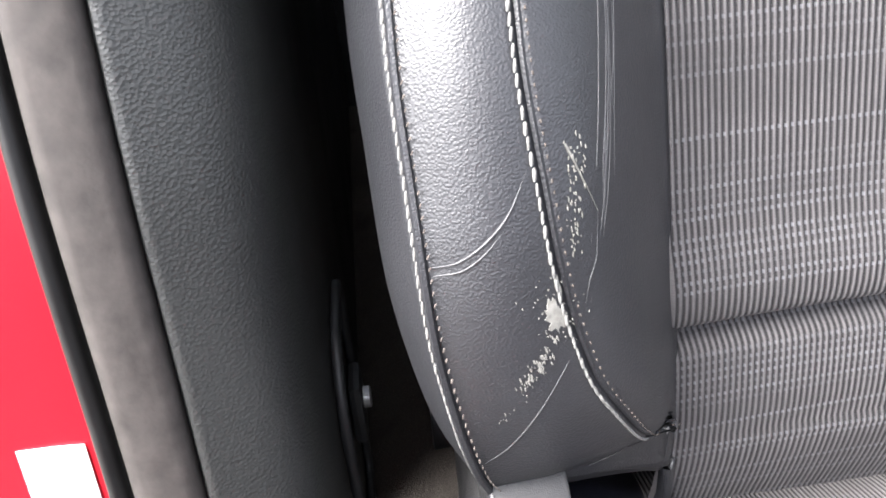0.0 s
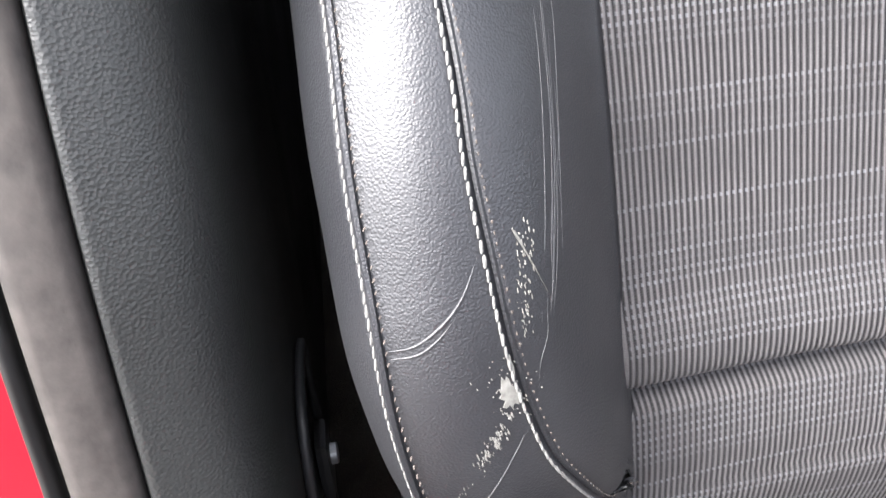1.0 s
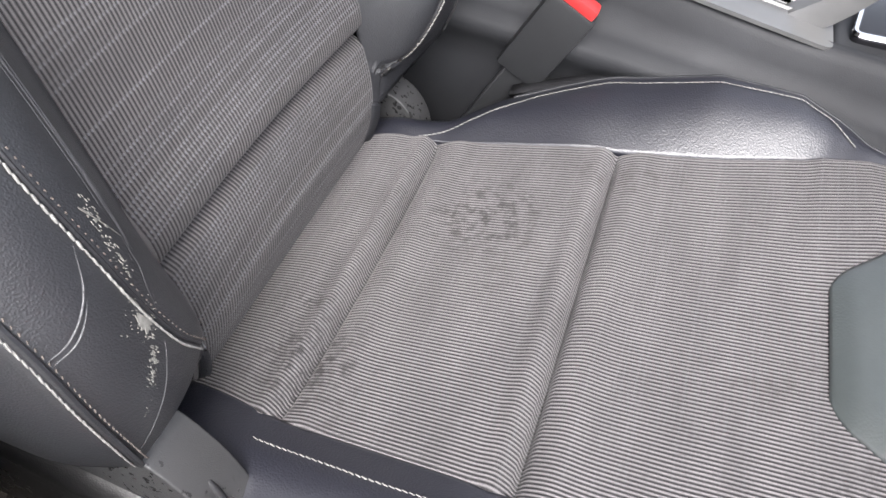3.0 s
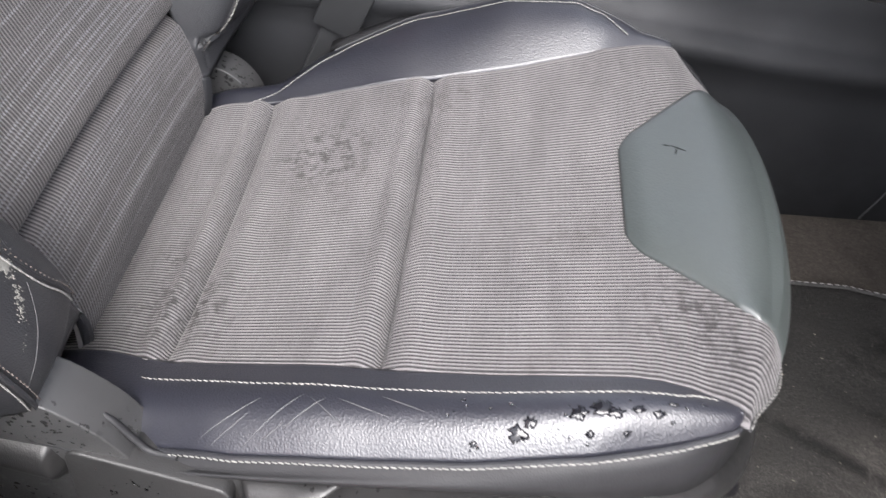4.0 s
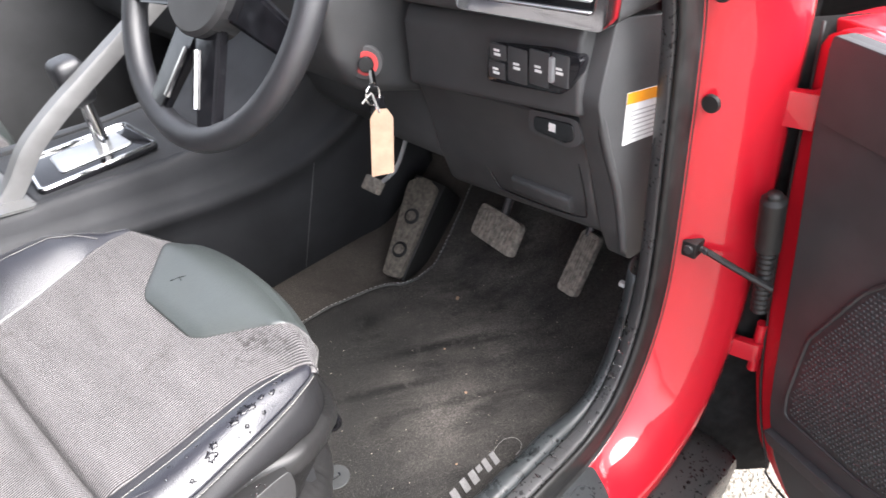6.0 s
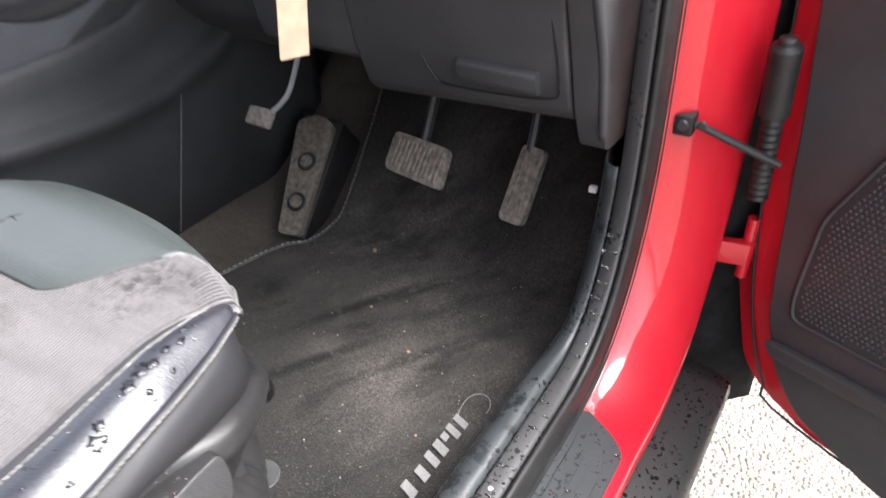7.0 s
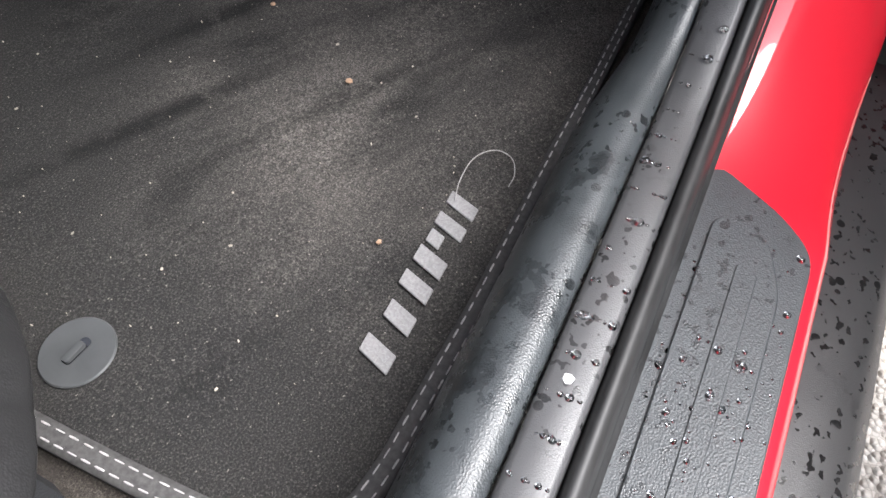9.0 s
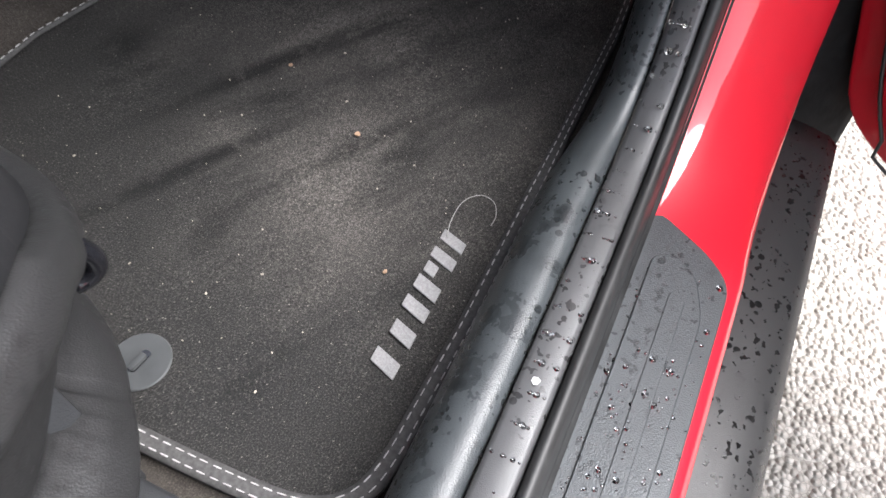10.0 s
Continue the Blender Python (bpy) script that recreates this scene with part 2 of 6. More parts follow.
RIB = 0.0034
BLACK_LEATHER = leather("black_leather", (0.017, 0.0178, 0.0215), (0.036, 0.038, 0.042), 860, (0.40, 0.53), 0.5, 0.42, 1.5)
CUSHION_LEATHER = leather("cushion_leather", (0.017, 0.0175, 0.025), (0.034, 0.035, 0.044), 620, (0.30, 0.44), 0.5, 0.4)
APRON_LEATHER = leather("apron_leather", (0.024, 0.024, 0.026), (0.040, 0.040, 0.042), 800, (0.45, 0.58), 0.5, 0.3)
PANEL_LEATHER = leather("smooth_leather", (0.046, 0.055, 0.054), (0.066, 0.076, 0.074), 500, (0.38, 0.50), 0.4, 0.3, 1.6)
CLOTH = ribbed("ribbed_cloth", 0.06, 1.0)
BACK_CLOTH = ribbed("ribbed_back_cloth", 0.34, 0.74)
THREAD = plain("white_thread", (0.24, 0.236, 0.225), 0.8, vary=0.3, scale=400)
BINDING_THREAD = plain("binding_thread", (0.36, 0.35, 0.34), 0.85, vary=0.3, scale=400)
GREY_THREAD = plain("grey_thread", (0.30, 0.29, 0.28), 0.85, vary=0.3, scale=400)
TRIM = plastic("wet_trim_plastic", (0.0195, 0.0192, 0.0195), 0.43, 900, 0.4, 0.3)
DARK_PLASTIC = plastic("dark_plastic", (0.030, 0.031, 0.033), 0.45, 900)
DASH = plastic("dashboard_plastic", (0.047, 0.048, 0.050), 0.5, 800, 0, 0.4)
CONSOLE = plastic("console_plastic", (0.030, 0.031, 0.034), 0.62, 900)
CONSOLE.node_tree.nodes["Principled BSDF"].inputs["Specular IOR Level"].default_value = 0.3
SILL = plastic("sill_plastic", (0.033, 0.037, 0.039), 0.40, 1100, 0.85, 0.32, 0.9)
SCUFF = plastic("scuff_plastic", (0.033, 0.037, 0.039), 0.42, 1000, 0.55, 0.35)
STEP = plastic("step_plastic", (0.046, 0.046, 0.047), 0.42, 1400, 0.9, 0.2)
PILLAR = plastic("pillar_plastic", (0.044, 0.046, 0.045), 0.42, 640, 0, 0.65)
RUBBER = plain("seal_rubber", (0.012, 0.012, 0.012), 0.52, vary=0.4, bumped=0.2)
ARCH = plain("arch_felt", (0.010, 0.010, 0.010), 0.95, vary=0.5, scale=60, bumped=0.5)
ARCH.node_tree.nodes["Principled BSDF"].inputs["Specular IOR Level"].default_value = 0.15
FELT = plain("flocked_seal", (0.058, 0.051, 0.047), 0.8, vary=0.3, scale=90, bumped=0.3)
MAT = carpet("mat_carpet", (0.046, 0.0445, 0.0435), (0.34, 0.312, 0.280), 1.0, True)
FLOOR_CARPET = carpet("floor_carpet", (0.080, 0.070, 0.062), (0.18, 0.158, 0.136), 0.8)
BINDING = plain("mat_binding", (0.05, 0.048, 0.047), 0.8, vary=0.4, scale=300, bumped=0.3)
APRON_LEATHER.node_tree.nodes["Principled BSDF"].inputs["Specular IOR Level"].default_value = 0.25
RED = paint("red_paint", (0.50, 0.010, 0.022))
DARK_THREAD = plain("brown_thread", (0.10, 0.085, 0.075), 0.85, vary=0.3, scale=400)
CHROME = plain("chrome", (0.8, 0.8, 0.8), 0.12, 1.0, 0.1)
SILVER = plain("silver_plastic", (0.45, 0.46, 0.47), 0.35, 0.6, 0.1)
GLOSS = plain("gloss_black", (0.01, 0.01, 0.012), 0.08, vary=0.2)
FOOTREST = plain("footrest_rubber", (0.12, 0.105, 0.088), 0.8, vary=0.5, scale=120, bumped=0.4)
PEDAL = plain("pedal_rubber", (0.20, 0.18, 0.155), 0.85, vary=0.5, scale=120, bumped=0.4)
WHITE = plain("white_print", (0.75, 0.75, 0.74), 0.5, vary=0.08)
ORANGE = plain("orange_print", (0.85, 0.33, 0.02), 0.5, vary=0.05)
PAPER = plain("manila_paper", (0.50, 0.34, 0.24), 0.8, vary=0.12, scale=60)
REDPLASTIC = plain("red_plastic", (0.55, 0.04, 0.04), 0.45, vary=0.1)
GREYDISC = plain("grey_plastic", (0.047, 0.049, 0.050), 0.5, vary=0.2)
LOGO = plain("embroidery", (0.21, 0.205, 0.205), 0.85, vary=0.2, scale=700, bumped=0.4)
GREYPRINT = plain("grey_print", (0.35, 0.35, 0.35), 0.6, vary=0.1)
RAIL = plain("satin_grey", (0.16, 0.16, 0.16), 0.4, 0.3, 0.1)
CRUMB = plain("crumbs", (0.38, 0.34, 0.28), 0.85, vary=0.4, scale=60)
LEAF = plain("dry_leaf", (0.34, 0.22, 0.14), 0.8, vary=0.3, scale=200)
SKIRT = plastic("skirt_plastic", (0.027, 0.0265, 0.026), 0.4, 1400, 1.0, 0.2)
GROUND = gravel("wet_pebble_ground")
WET_LEATHER = plain("wet_leather", (0.010, 0.010, 0.013), 0.12, vary=0.2)
PALE_LEATHER = leather("pale_leather", (0.075, 0.075, 0.08), (0.12, 0.12, 0.125), 900)
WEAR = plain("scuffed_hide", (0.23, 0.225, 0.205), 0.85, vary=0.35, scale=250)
glass, gn, gl, gb = material("water", 0.02)
gb.inputs["Transmission Weight"].default_value, gb.inputs["IOR"].default_value = 1.0, 1.33
WATER = glass


# ---------------------------------------------------------------- builders
def part(name, data, mat, parent=None, label="", smooth=40):
    """One mesh object from a bmesh or a mesh, under a thing or part."""
    if isinstance(data, bmesh.types.BMesh):
        me = bpy.data.meshes.new(name)
        bmesh.ops.recalc_face_normals(data, faces=data.faces)
        data.to_mesh(me)
        data.free()
    else:
        me = data
    me.materials.clear()
    me.materials.append(mat)
    if smooth:
        me.shade_smooth()
        if smooth < 180:
            me.set_sharp_from_angle(angle=radians(smooth))
    ob = new(name, me)
    if parent is not None:
        ob.parent = parent
    if label:
        ob["label"] = label
    return ob


def thing(name, label, category, group="", kind=""):
    return tagged(new(name), label, category, group, kind)


def interp(table):
    xs, ys = [p[0] for p in table], [p[1] for p in table]
    return lambda x: float(np.interp(x, xs, ys))


def curve(points, count):
    """Evenly spaced points of a Catmull-Rom curve."""
    p = [np.array(q, float) for q in points]
    p = [2 * p[0] - p[1]] + p + [2 * p[-1] - p[-2]]
    out = []
    for i in range(1, len(p) - 2):
        for k in range(24):
            t = k / 24
            out.append(0.5 * (2 * p[i] + (p[i + 1] - p[i - 1]) * t + (2 * p[i - 1] - 5 * p[i] + 4 * p[i + 1] - p[i + 2]) * t * t + (3 * p[i] - p[i - 1] - 3 * p[i + 1] + p[i + 2]) * t ** 3))
    out.append(p[-2])
    out = np.array(out)
    s = np.r_[0, np.cumsum(np.linalg.norm(np.diff(out, axis=0), axis=1))]
    at = np.linspace(0, s[-1], count)
    return np.stack([np.interp(at, s, out[:, k]) for k in range(out.shape[1])], 1)


def mesh_of(verts, faces, uvs=None):
    me = bpy.data.meshes.new("m")
    me.from_pydata(verts, [], faces)
    if uvs is not None:
        lay = me.uv_layers.new(name="UVMap")
        idx = np.empty(len(me.loops), int)
        me.loops.foreach_get("vertex_index", idx)
        lay.data.foreach_set("uv", np.asarray(uvs, np.float32)[idx].ravel())
    me.validate()
    return me


def sheet(p, thick=0.004, uv=None, closed=False, face=None):
    """A shell from a grid of points [u][v], thickened on its far side; face: the way its seen side looks."""
    p = np.asarray(p, float)
    nu, nv = p.shape[:2]
    du = np.gradient(p, axis=0)
    dv = np.gradient(p, axis=1)
    nrm = np.cross(du, dv)
    nrm /= np.maximum(np.linalg.norm(nrm, axis=2, keepdims=True), 1e-9)
    flip = face is not None and float((nrm @ np.asarray(face, float)).mean()) < 0
    if flip:
        nrm = -nrm
    q = p - nrm * thick
    verts = np.concatenate([p.reshape(-1, 3), q.reshape(-1, 3)])
    n = nu * nv
    faces = []
    ring = nu if closed else nu - 1
    for i in range(ring):
        a, c = i * nv, ((i + 1) % nu) * nv
        for j in range(nv - 1):
            faces.append((a + j, c + j, c + j + 1, a + j + 1))
            faces.append((n + a + j, n + a + j + 1, n + c + j + 1, n + c + j))
        faces.append((a, n + a, n + c, c))
        faces.append((a + nv - 1, c + nv - 1, n + c + nv - 1, n + a + nv - 1))
    if not closed:
        for j in range(nv - 1):
            faces.append((j, j + 1, n + j + 1, n + j))
            k = (nu - 1) * nv + j
            faces.append((k, n + k, n + k + 1, k + 1))
    if flip:
        faces = [f[::-1] for f in faces]
    if uv is not None:
        uv = np.concatenate([np.asarray(uv).reshape(-1, 2)] * 2)
    return mesh_of(verts.tolist(), faces, uv)


def tube(points, radius, sides=8, closed=False):
    """A round cord along points; radius may be one number or one a point."""
    p = np.asarray(points, float)
    n = len(p)
    r = np.full(n, radius) if np.isscalar(radius) else np.asarray(radius)
    t = np.gradient(p, axis=0)
    if closed:
        t = np.roll(p, -1, 0) - np.roll(p, 1, 0)
    t /= np.linalg.norm(t, axis=1, keepdims=True)
    up = np.array((0, 0, 1.0)) if abs(t[0][2]) < 0.9 else np.array((1.0, 0, 0))
    verts, faces = [], []
    for i in range(n):
        a = np.cross(up, t[i])
        a /= np.linalg.norm(a)
        b = np.cross(t[i], a)
        up = b
        for k in range(sides):
            w = 2 * math.pi * k / sides
            verts.append(p[i] + r[i] * (math.cos(w) * a + math.sin(w) * b))
    for i in range(n if closed else n - 1):
        for k in range(sides):
            c, d = i * sides, ((i + 1) % n) * sides
            faces.append((c + k, c + (k + 1) % sides, d + (k + 1) % sides, d + k))
    if not closed:
        faces.append(tuple(range(sides))[::-1])
        faces.append(tuple(range((n - 1) * sides, n * sides)))
    return mesh_of([tuple(v) for v in verts], faces)


def stitches(points, length=0.0045, gap=0.0018, radius=0.0007, slant=0.0):
    """Single thread stitches along a line of points, joined."""
    p = np.asarray(points, float)
    s = np.r_[0, np.cumsum(np.linalg.norm(np.diff(p, axis=0), axis=1))]
    verts, faces = [], []
    k = 0.0
    rnd = random.Random(4)
    while k + length < s[-1]:
        a = np.array([np.interp(k, s, p[:, c]) for c in range(3)])
        b = np.array([np.interp(k + length, s, p[:, c]) for c in range(3)])
        d = (b - a) / length
        side = np.cross(d, (0.3, 0.2, 1))
        side /= np.linalg.norm(side)
        up = np.cross(side, d)
        off = side * slant
        base = len(verts)
        w = radius * rnd.uniform(0.8, 1.2)
        for f, g in ((0.0, 0.5), (0.12, 0.95), (0.5, 1.1), (0.88, 0.95), (1.0, 0.5)):
            c = a + (b - a) * f + off * (f - 0.5) * 2
            for q in range(6):
                ang = math.pi * q / 3
                verts.append(tuple(c + w * g * (math.cos(ang) * side + math.sin(ang) * up)))
        for r in range(4):
            for q in range(6):
                faces.append((base + r * 6 + q, base + r * 6 + (q + 1) % 6, base + (r + 1) * 6 + (q + 1) % 6, base + (r + 1) * 6 + q))
        faces.append(tuple(base + q for q in range(6))[::-1])
        faces.append(tuple(base + 24 + q for q in range(6)))
        k += (length + gap) * rnd.uniform(0.93, 1.07)
    return mesh_of(verts, faces)


AXES = {"x": ((0, 1, 0), (0, 0, 1), (1, 0, 0)), "y": ((1, 0, 0), (0, 0, 1), (0, 1, 0)), "z": ((1, 0, 0), (0, 1, 0), (0, 0, 1))}


def prism(poly, axis, a, b, bevel=0.0, seg=2):
    """A polygon in the plane across axis, carried from a to b, edges rounded."""
    e1, e2, e3 = (Vector(v) for v in AXES[axis])
    bm = bmesh.new()
    lo = [bm.verts.new(e1 * p[0] + e2 * p[1] + e3 * a) for p in poly]
    hi = [bm.verts.new(e1 * p[0] + e2 * p[1] + e3 * b) for p in poly]
    bm.faces.new(lo)
    bm.faces.new(hi[::-1])
    for i in range(len(poly)):
        j = (i + 1) % len(poly)
        bm.faces.new((lo[j], lo[i], hi[i], hi[j]))
    bmesh.ops.recalc_face_normals(bm, faces=bm.faces)
    if bevel:
        bmesh.ops.bevel(bm, geom=list(bm.edges), offset=bevel, segments=seg, profile=0.6, affect="EDGES", clamp_overlap=True)
    return bm


def box(lo, hi, bevel=0.004, seg=2):
    return prism([(lo[0], lo[1]), (hi[0], lo[1]), (hi[0], hi[1]), (lo[0], hi[1])], "z", lo[2], hi[2], bevel, seg)


def disc(r, depth, sides=32, bevel=0.0):
    return prism([(r * math.cos(2 * math.pi * i / sides), r * math.sin(2 * math.pi * i / sides)) for i in range(sides)], "z", 0, depth, bevel, 1)


def rounded(poly, r, n=5):
    """A polygon with its corners rounded by r."""
    out = []
    for i, b in enumerate(poly):
        a, c = np.array(poly[i - 1]), np.array(poly[(i + 1) % len(poly)])
        b = np.array(b)
        u, v = (a - b) / np.linalg.norm(a - b), (c - b) / np.linalg.norm(c - b)
        k = min(r, np.linalg.norm(a - b) * 0.45, np.linalg.norm(c - b) * 0.45)
        for t in np.linspace(0, 1, n):
            out.append(tuple((1 - t) ** 2 * (b + u * k) + 2 * t * (1 - t) * b + t * t * (b + v * k)))
    return out


# ---------------------------------------------------------------- ground
def ground_sheet():
    n = 60
    xs = np.concatenate([[-400, -60, -12, -4], np.linspace(-1.6, 2.0, n), [4, 12, 60, 400]])
    ys = np.concatenate([[-400, -60, -12, -4], np.linspace(-2.2, 1.2, n), [4, 12, 60, 400]])
    p = [[(x, y, GROUND_Z + 0.004 * noise.noise((x * 3, y * 3, 0))) for y in ys] for x in xs]
    return sheet(p, 0.05)


GROUND_Z = -0.36
tagged(part("ground", ground_sheet(), GROUND), "pale wet pebbled concrete ground beside the car", "ground", kind="structure")

# ---------------------------------------------------------------- car body round the door opening
OPENING = [(-0.60, 1.10), (-0.555, 0.85), (-0.508, 0.65), (-0.480, 0.555), (-0.466, 0.500), (-0.457, 0.450), (-0.449, 0.400), (-0.440, 0.350), (-0.428, 0.290), (-0.412, 0.215), (-0.388, 0.145), (-0.345, 0.098), (-0.27, 0.079),
           (-0.15, 0.0765), (0.05, 0.0765), (0.16, 0.0765), (0.230, 0.0775), (0.276, 0.090), (0.312, 0.116), (0.340, 0.155), (0.361, 0.205), (0.373, 0.26), (0.377, 0.32), (0.377, 0.38),
           (0.375, 0.46), (0.372, 0.55), (0.362, 0.64), (0.32, 0.76), (0.20, 0.93), (0.05, 1.10)]
RING = curve(OPENING, 150)
TAN = np.gradient(RING, axis=0)
TAN /= np.linalg.norm(TAN, axis=1, keepdims=True)
OUT = np.stack([TAN[:, 1], -TAN[:, 0]], 1)


def along(profile, thick=0.003, a=0, b=150):
    """A shell carried along the door opening. Profile: (outward, y) pairs, or a function of the row that gives them."""
    pts = []
    for i in range(a, b):
        o, d = RING[i], OUT[i]
        rows = profile(i) if callable(profile) else profile
        pts.append([(o[0] + d[0] * n, y, o[1] + d[1] * n) for n, y in rows])
    return sheet(pts, thick)


FRONT = [float(np.clip((x - 0.22) / 0.10, 0, 1)) for x, z in RING]
REAR = [float(np.clip((-0.34 - x) / 0.06, 0, 1)) for x, z in RING]
AT = lambda x, z: int(np.argmin(np.hypot(RING[:, 0] - x, RING[:, 1] - z)))
SILL_A, SILL_B = AT(-0.36, 0.095), AT(0.30, 0.12)


def frame_profile(i):
    """Painted aperture: flat on the sill, a slanted face up the front pillar."""
    f = FRONT[i]
    r = REAR[i]
    g = 0.060 * f + 0.008 * r
    return [(0.0322 - 0.006 * f, -0.4066 + 0.0016 * f), (0.0324 - 0.0019 * f, -0.4076 + 0.001 * f), (0.0326 - 0.0004 * f, -0.4095), (0.0328, -0.414), (0.0335 + g * 0.25, -0.430), (0.0345 + g * 0.5, -0.450 - 0.010 * r), (0.0355 + g * 0.8, -0.465 - 0.027 * r), (0.038 + g * 0.97, -0.4725 - 0.033 * r),
            (0.044 + g, -0.4765 - 0.036 * r), (0.055 + g, -0.478 - 0.036 * r), (0.075 + g, -0.476 - 0.036 * r), (0.09 + g, -0.465 - 0.034 * r)]


def build_body():
    body = thing("car_body", "red painted car body with black sill trim, wet with raindrops", "car body", kind="structure")
    part("door_frame", along(frame_profile, 0.0015), RED, body, "glossy red door aperture", 180)
    part("door_seal", along([(0.006, -0.3946), (0.0045, -0.3954), (-0.002, -0.3960), (-0.0062, -0.3972), (-0.0072, -0.3990), (-0.0058, -0.4010), (-0.002, -0.4024), (0.008, -0.4032), (0.012, -0.4040), (0.016, -0.4036),
                             (0.022, -0.4042), (0.0285, -0.4056), (0.0295, -0.4085)], 0.0015, SILL_A - 6, 150), RUBBER, body, "black rubber door seal", 180)
    # step trim and padded sill roll inside the seal, running up the front pillar
    def step(i):
        f = FRONT[i]
        return [(0.006, -0.3942), (-0.004, -0.3940), (-0.0072, -0.3930), (-0.0085, -0.3905), (-0.0085 + 0.006 * f, -0.3755 - 0.002 * f), (-0.0075 + 0.008 * f, -0.3725 - 0.001 * f), (-0.003 + 0.008 * f, -0.3716 - 0.0008 * f), (0.006 + 0.01 * f, -0.3712 - 0.0006 * f)]

    part("step_trim", along(step, 0.0015, SILL_A - 6, 150), STEP, body, "grey step trim with water spots", 180)
    roll = [(0.004, -0.3710), (-0.005, -0.3706), (-0.0095, -0.3690), (-0.0125, -0.363), (-0.0130, -0.355), (-0.0105, -0.347), (-0.004, -0.3405), (0.006, -0.3350), (0.020, -0.3305), (0.038, -0.3270), (0.055, -0.3245), (0.068, -0.323), (0.085, -0.322)]
    kick = [(0.006, -0.3720), (0.002, -0.3710), (0.001, -0.3690), (0.001, -0.365), (0.004, -0.360), (0.010, -0.354), (0.020, -0.349), (0.035, -0.345), (0.06, -0.341), (0.10, -0.338), (0.15, -0.335), (0.21, -0.332), (0.28, -0.330)]

    def side_roll(i):
        f = FRONT[i] * FRONT[i] * (3 - 2 * FRONT[i])
        return [(a[0] + (b[0] - a[0]) * f, a[1] + (b[1] - a[1]) * f) for a, b in zip(roll, kick)]

    part("sill_trim", along(side_roll, 0.0015, SILL_A - 6, AT(0.36, 0.305)), SILL, body, "black grained sill trim running up into the footwell", 180)
    # black side skirt outside the painted sill
    pts = []
    for x in np.linspace(-1.3, 0.445, 60):
        pts.append([(x, -0.460, -0.012), (x, -0.478, -0.016), (x, -0.500, -0.020), (x, -0.520, -0.025), (x, -0.5285, -0.032), (x, -0.531, -0.045), (x, -0.525, -0.11), (x, -0.50, -0.15), (x, -0.40, -0.17)])
    part("side_skirt", sheet(pts, 0.003), SKIRT, body, "dark grey plastic side skirt speckled with rain", 180)
    # scuff plate on the painted sill
    plate = rounded([(-0.36, -0.4062), (0.247, -0.4062), (0.222, -0.450), (0.203, -0.4685), (-0.36, -0.4685)], 0.014)
    scuff = part("scuff_plate", prism(plate, "z", 0.0435, 0.0475, 0.001, 1), SCUFF, body, "black textured scuff plate with raised panel")
    inner = rounded([(-0.36, -0.4165), (0.206, -0.4165), (0.212, -0.430), (0.200, -0.447), (0.17, -0.4575), (-0.36, -0.4575)], 0.010)
    part("raised_panel", prism(inner, "z", 0.0474, 0.0492, 0.0008, 1), SCUFF, scuff)
    strip = rounded([(-0.36, -0.434), (0.182, -0.434), (0.178, -0.445), (-0.36, -0.445)], 0.003)
    part("centre_strip", prism(strip, "z", 0.0491, 0.0499, 0.0004, 1), SCUFF, scuff)
    # wheel-arch liner and wing ahead of the open door
    pts = []
    for k in np.linspace(0, 1, 14):
        row = []
        for h in np.linspace(-0.14, 0.60, 24):
            x = 0.475 + 0.10 * k + 0.012 * math.sin(h * 21) - 0.10 * max(0, -h)
            row.append((x + 0.03 * h, -0.452 - 0.10 * k, h))
        pts.append(row)
    part("arch_liner", sheet(pts, 0.004), ARCH, body, "black rippled wheel-arch liner", 180)
    pts = [[(x, -0.545 - 0.02 * math.sin(min(1, max(0, (z + 0.1) / 0.7)) * math.pi), z) for z in np.linspace(-0.05, 0.62, 14)] for x in np.linspace(0.60, 1.6, 12)]
    part("wing", sheet(pts, 0.004), RED, body, "", 180)
    return body


body = build_body()

# ---------------------------------------------------------------- seat
CENTRE = curve([(-0.56, 0.215), (-0.53, 0.232), (-0.49, 0.246), (-0.455, 0.247), (-0.442, 0.2475), (-0.425, 0.250), (-0.36, 0.264), (-0.31, 0.275), (-0.285, 0.278), (-0.271, 0.279),
                (-0.255, 0.281), (-0.2, 0.288), (-0.15, 0.296), (-0.09, 0.305), (-0.03, 0.318), (0.0, 0.316), (0.02, 0.305), (0.033, 0.284), (0.037, 0.268), (0.038, 0.254)], 260)
SPINE_X, SPINE_Z = CENTRE[:, 0], CENTRE[:, 1]


def seat_z(x):
    return float(np.interp(x, SPINE_X[:236], SPINE_Z[:236]))


near_w = interp([(-0.56, 0.150), (-0.50, 0.160), (-0.44, 0.168), (-0.27, 0.180), (-0.18, 0.184), (-0.115, 0.185), (-0.08, 0.186), (-0.06, 0.189), (-0.04, 0.196), (-0.02, 0.203), (0.0, 0.206), (0.04, 0.204)])
far_w = interp([(-0.56, 0.150), (-0.50, 0.160), (-0.44, 0.167), (-0.27, 0.180), (-0.18, 0.192), (-0.115, 0.206), (-0.08, 0.220), (-0.06, 0.228), (-0.03, 0.232), (0.0, 0.228), (0.04, 0.218)])


def insert_w(x, side=-1):
    return near_w(x) if side < 0 else far_w(x)


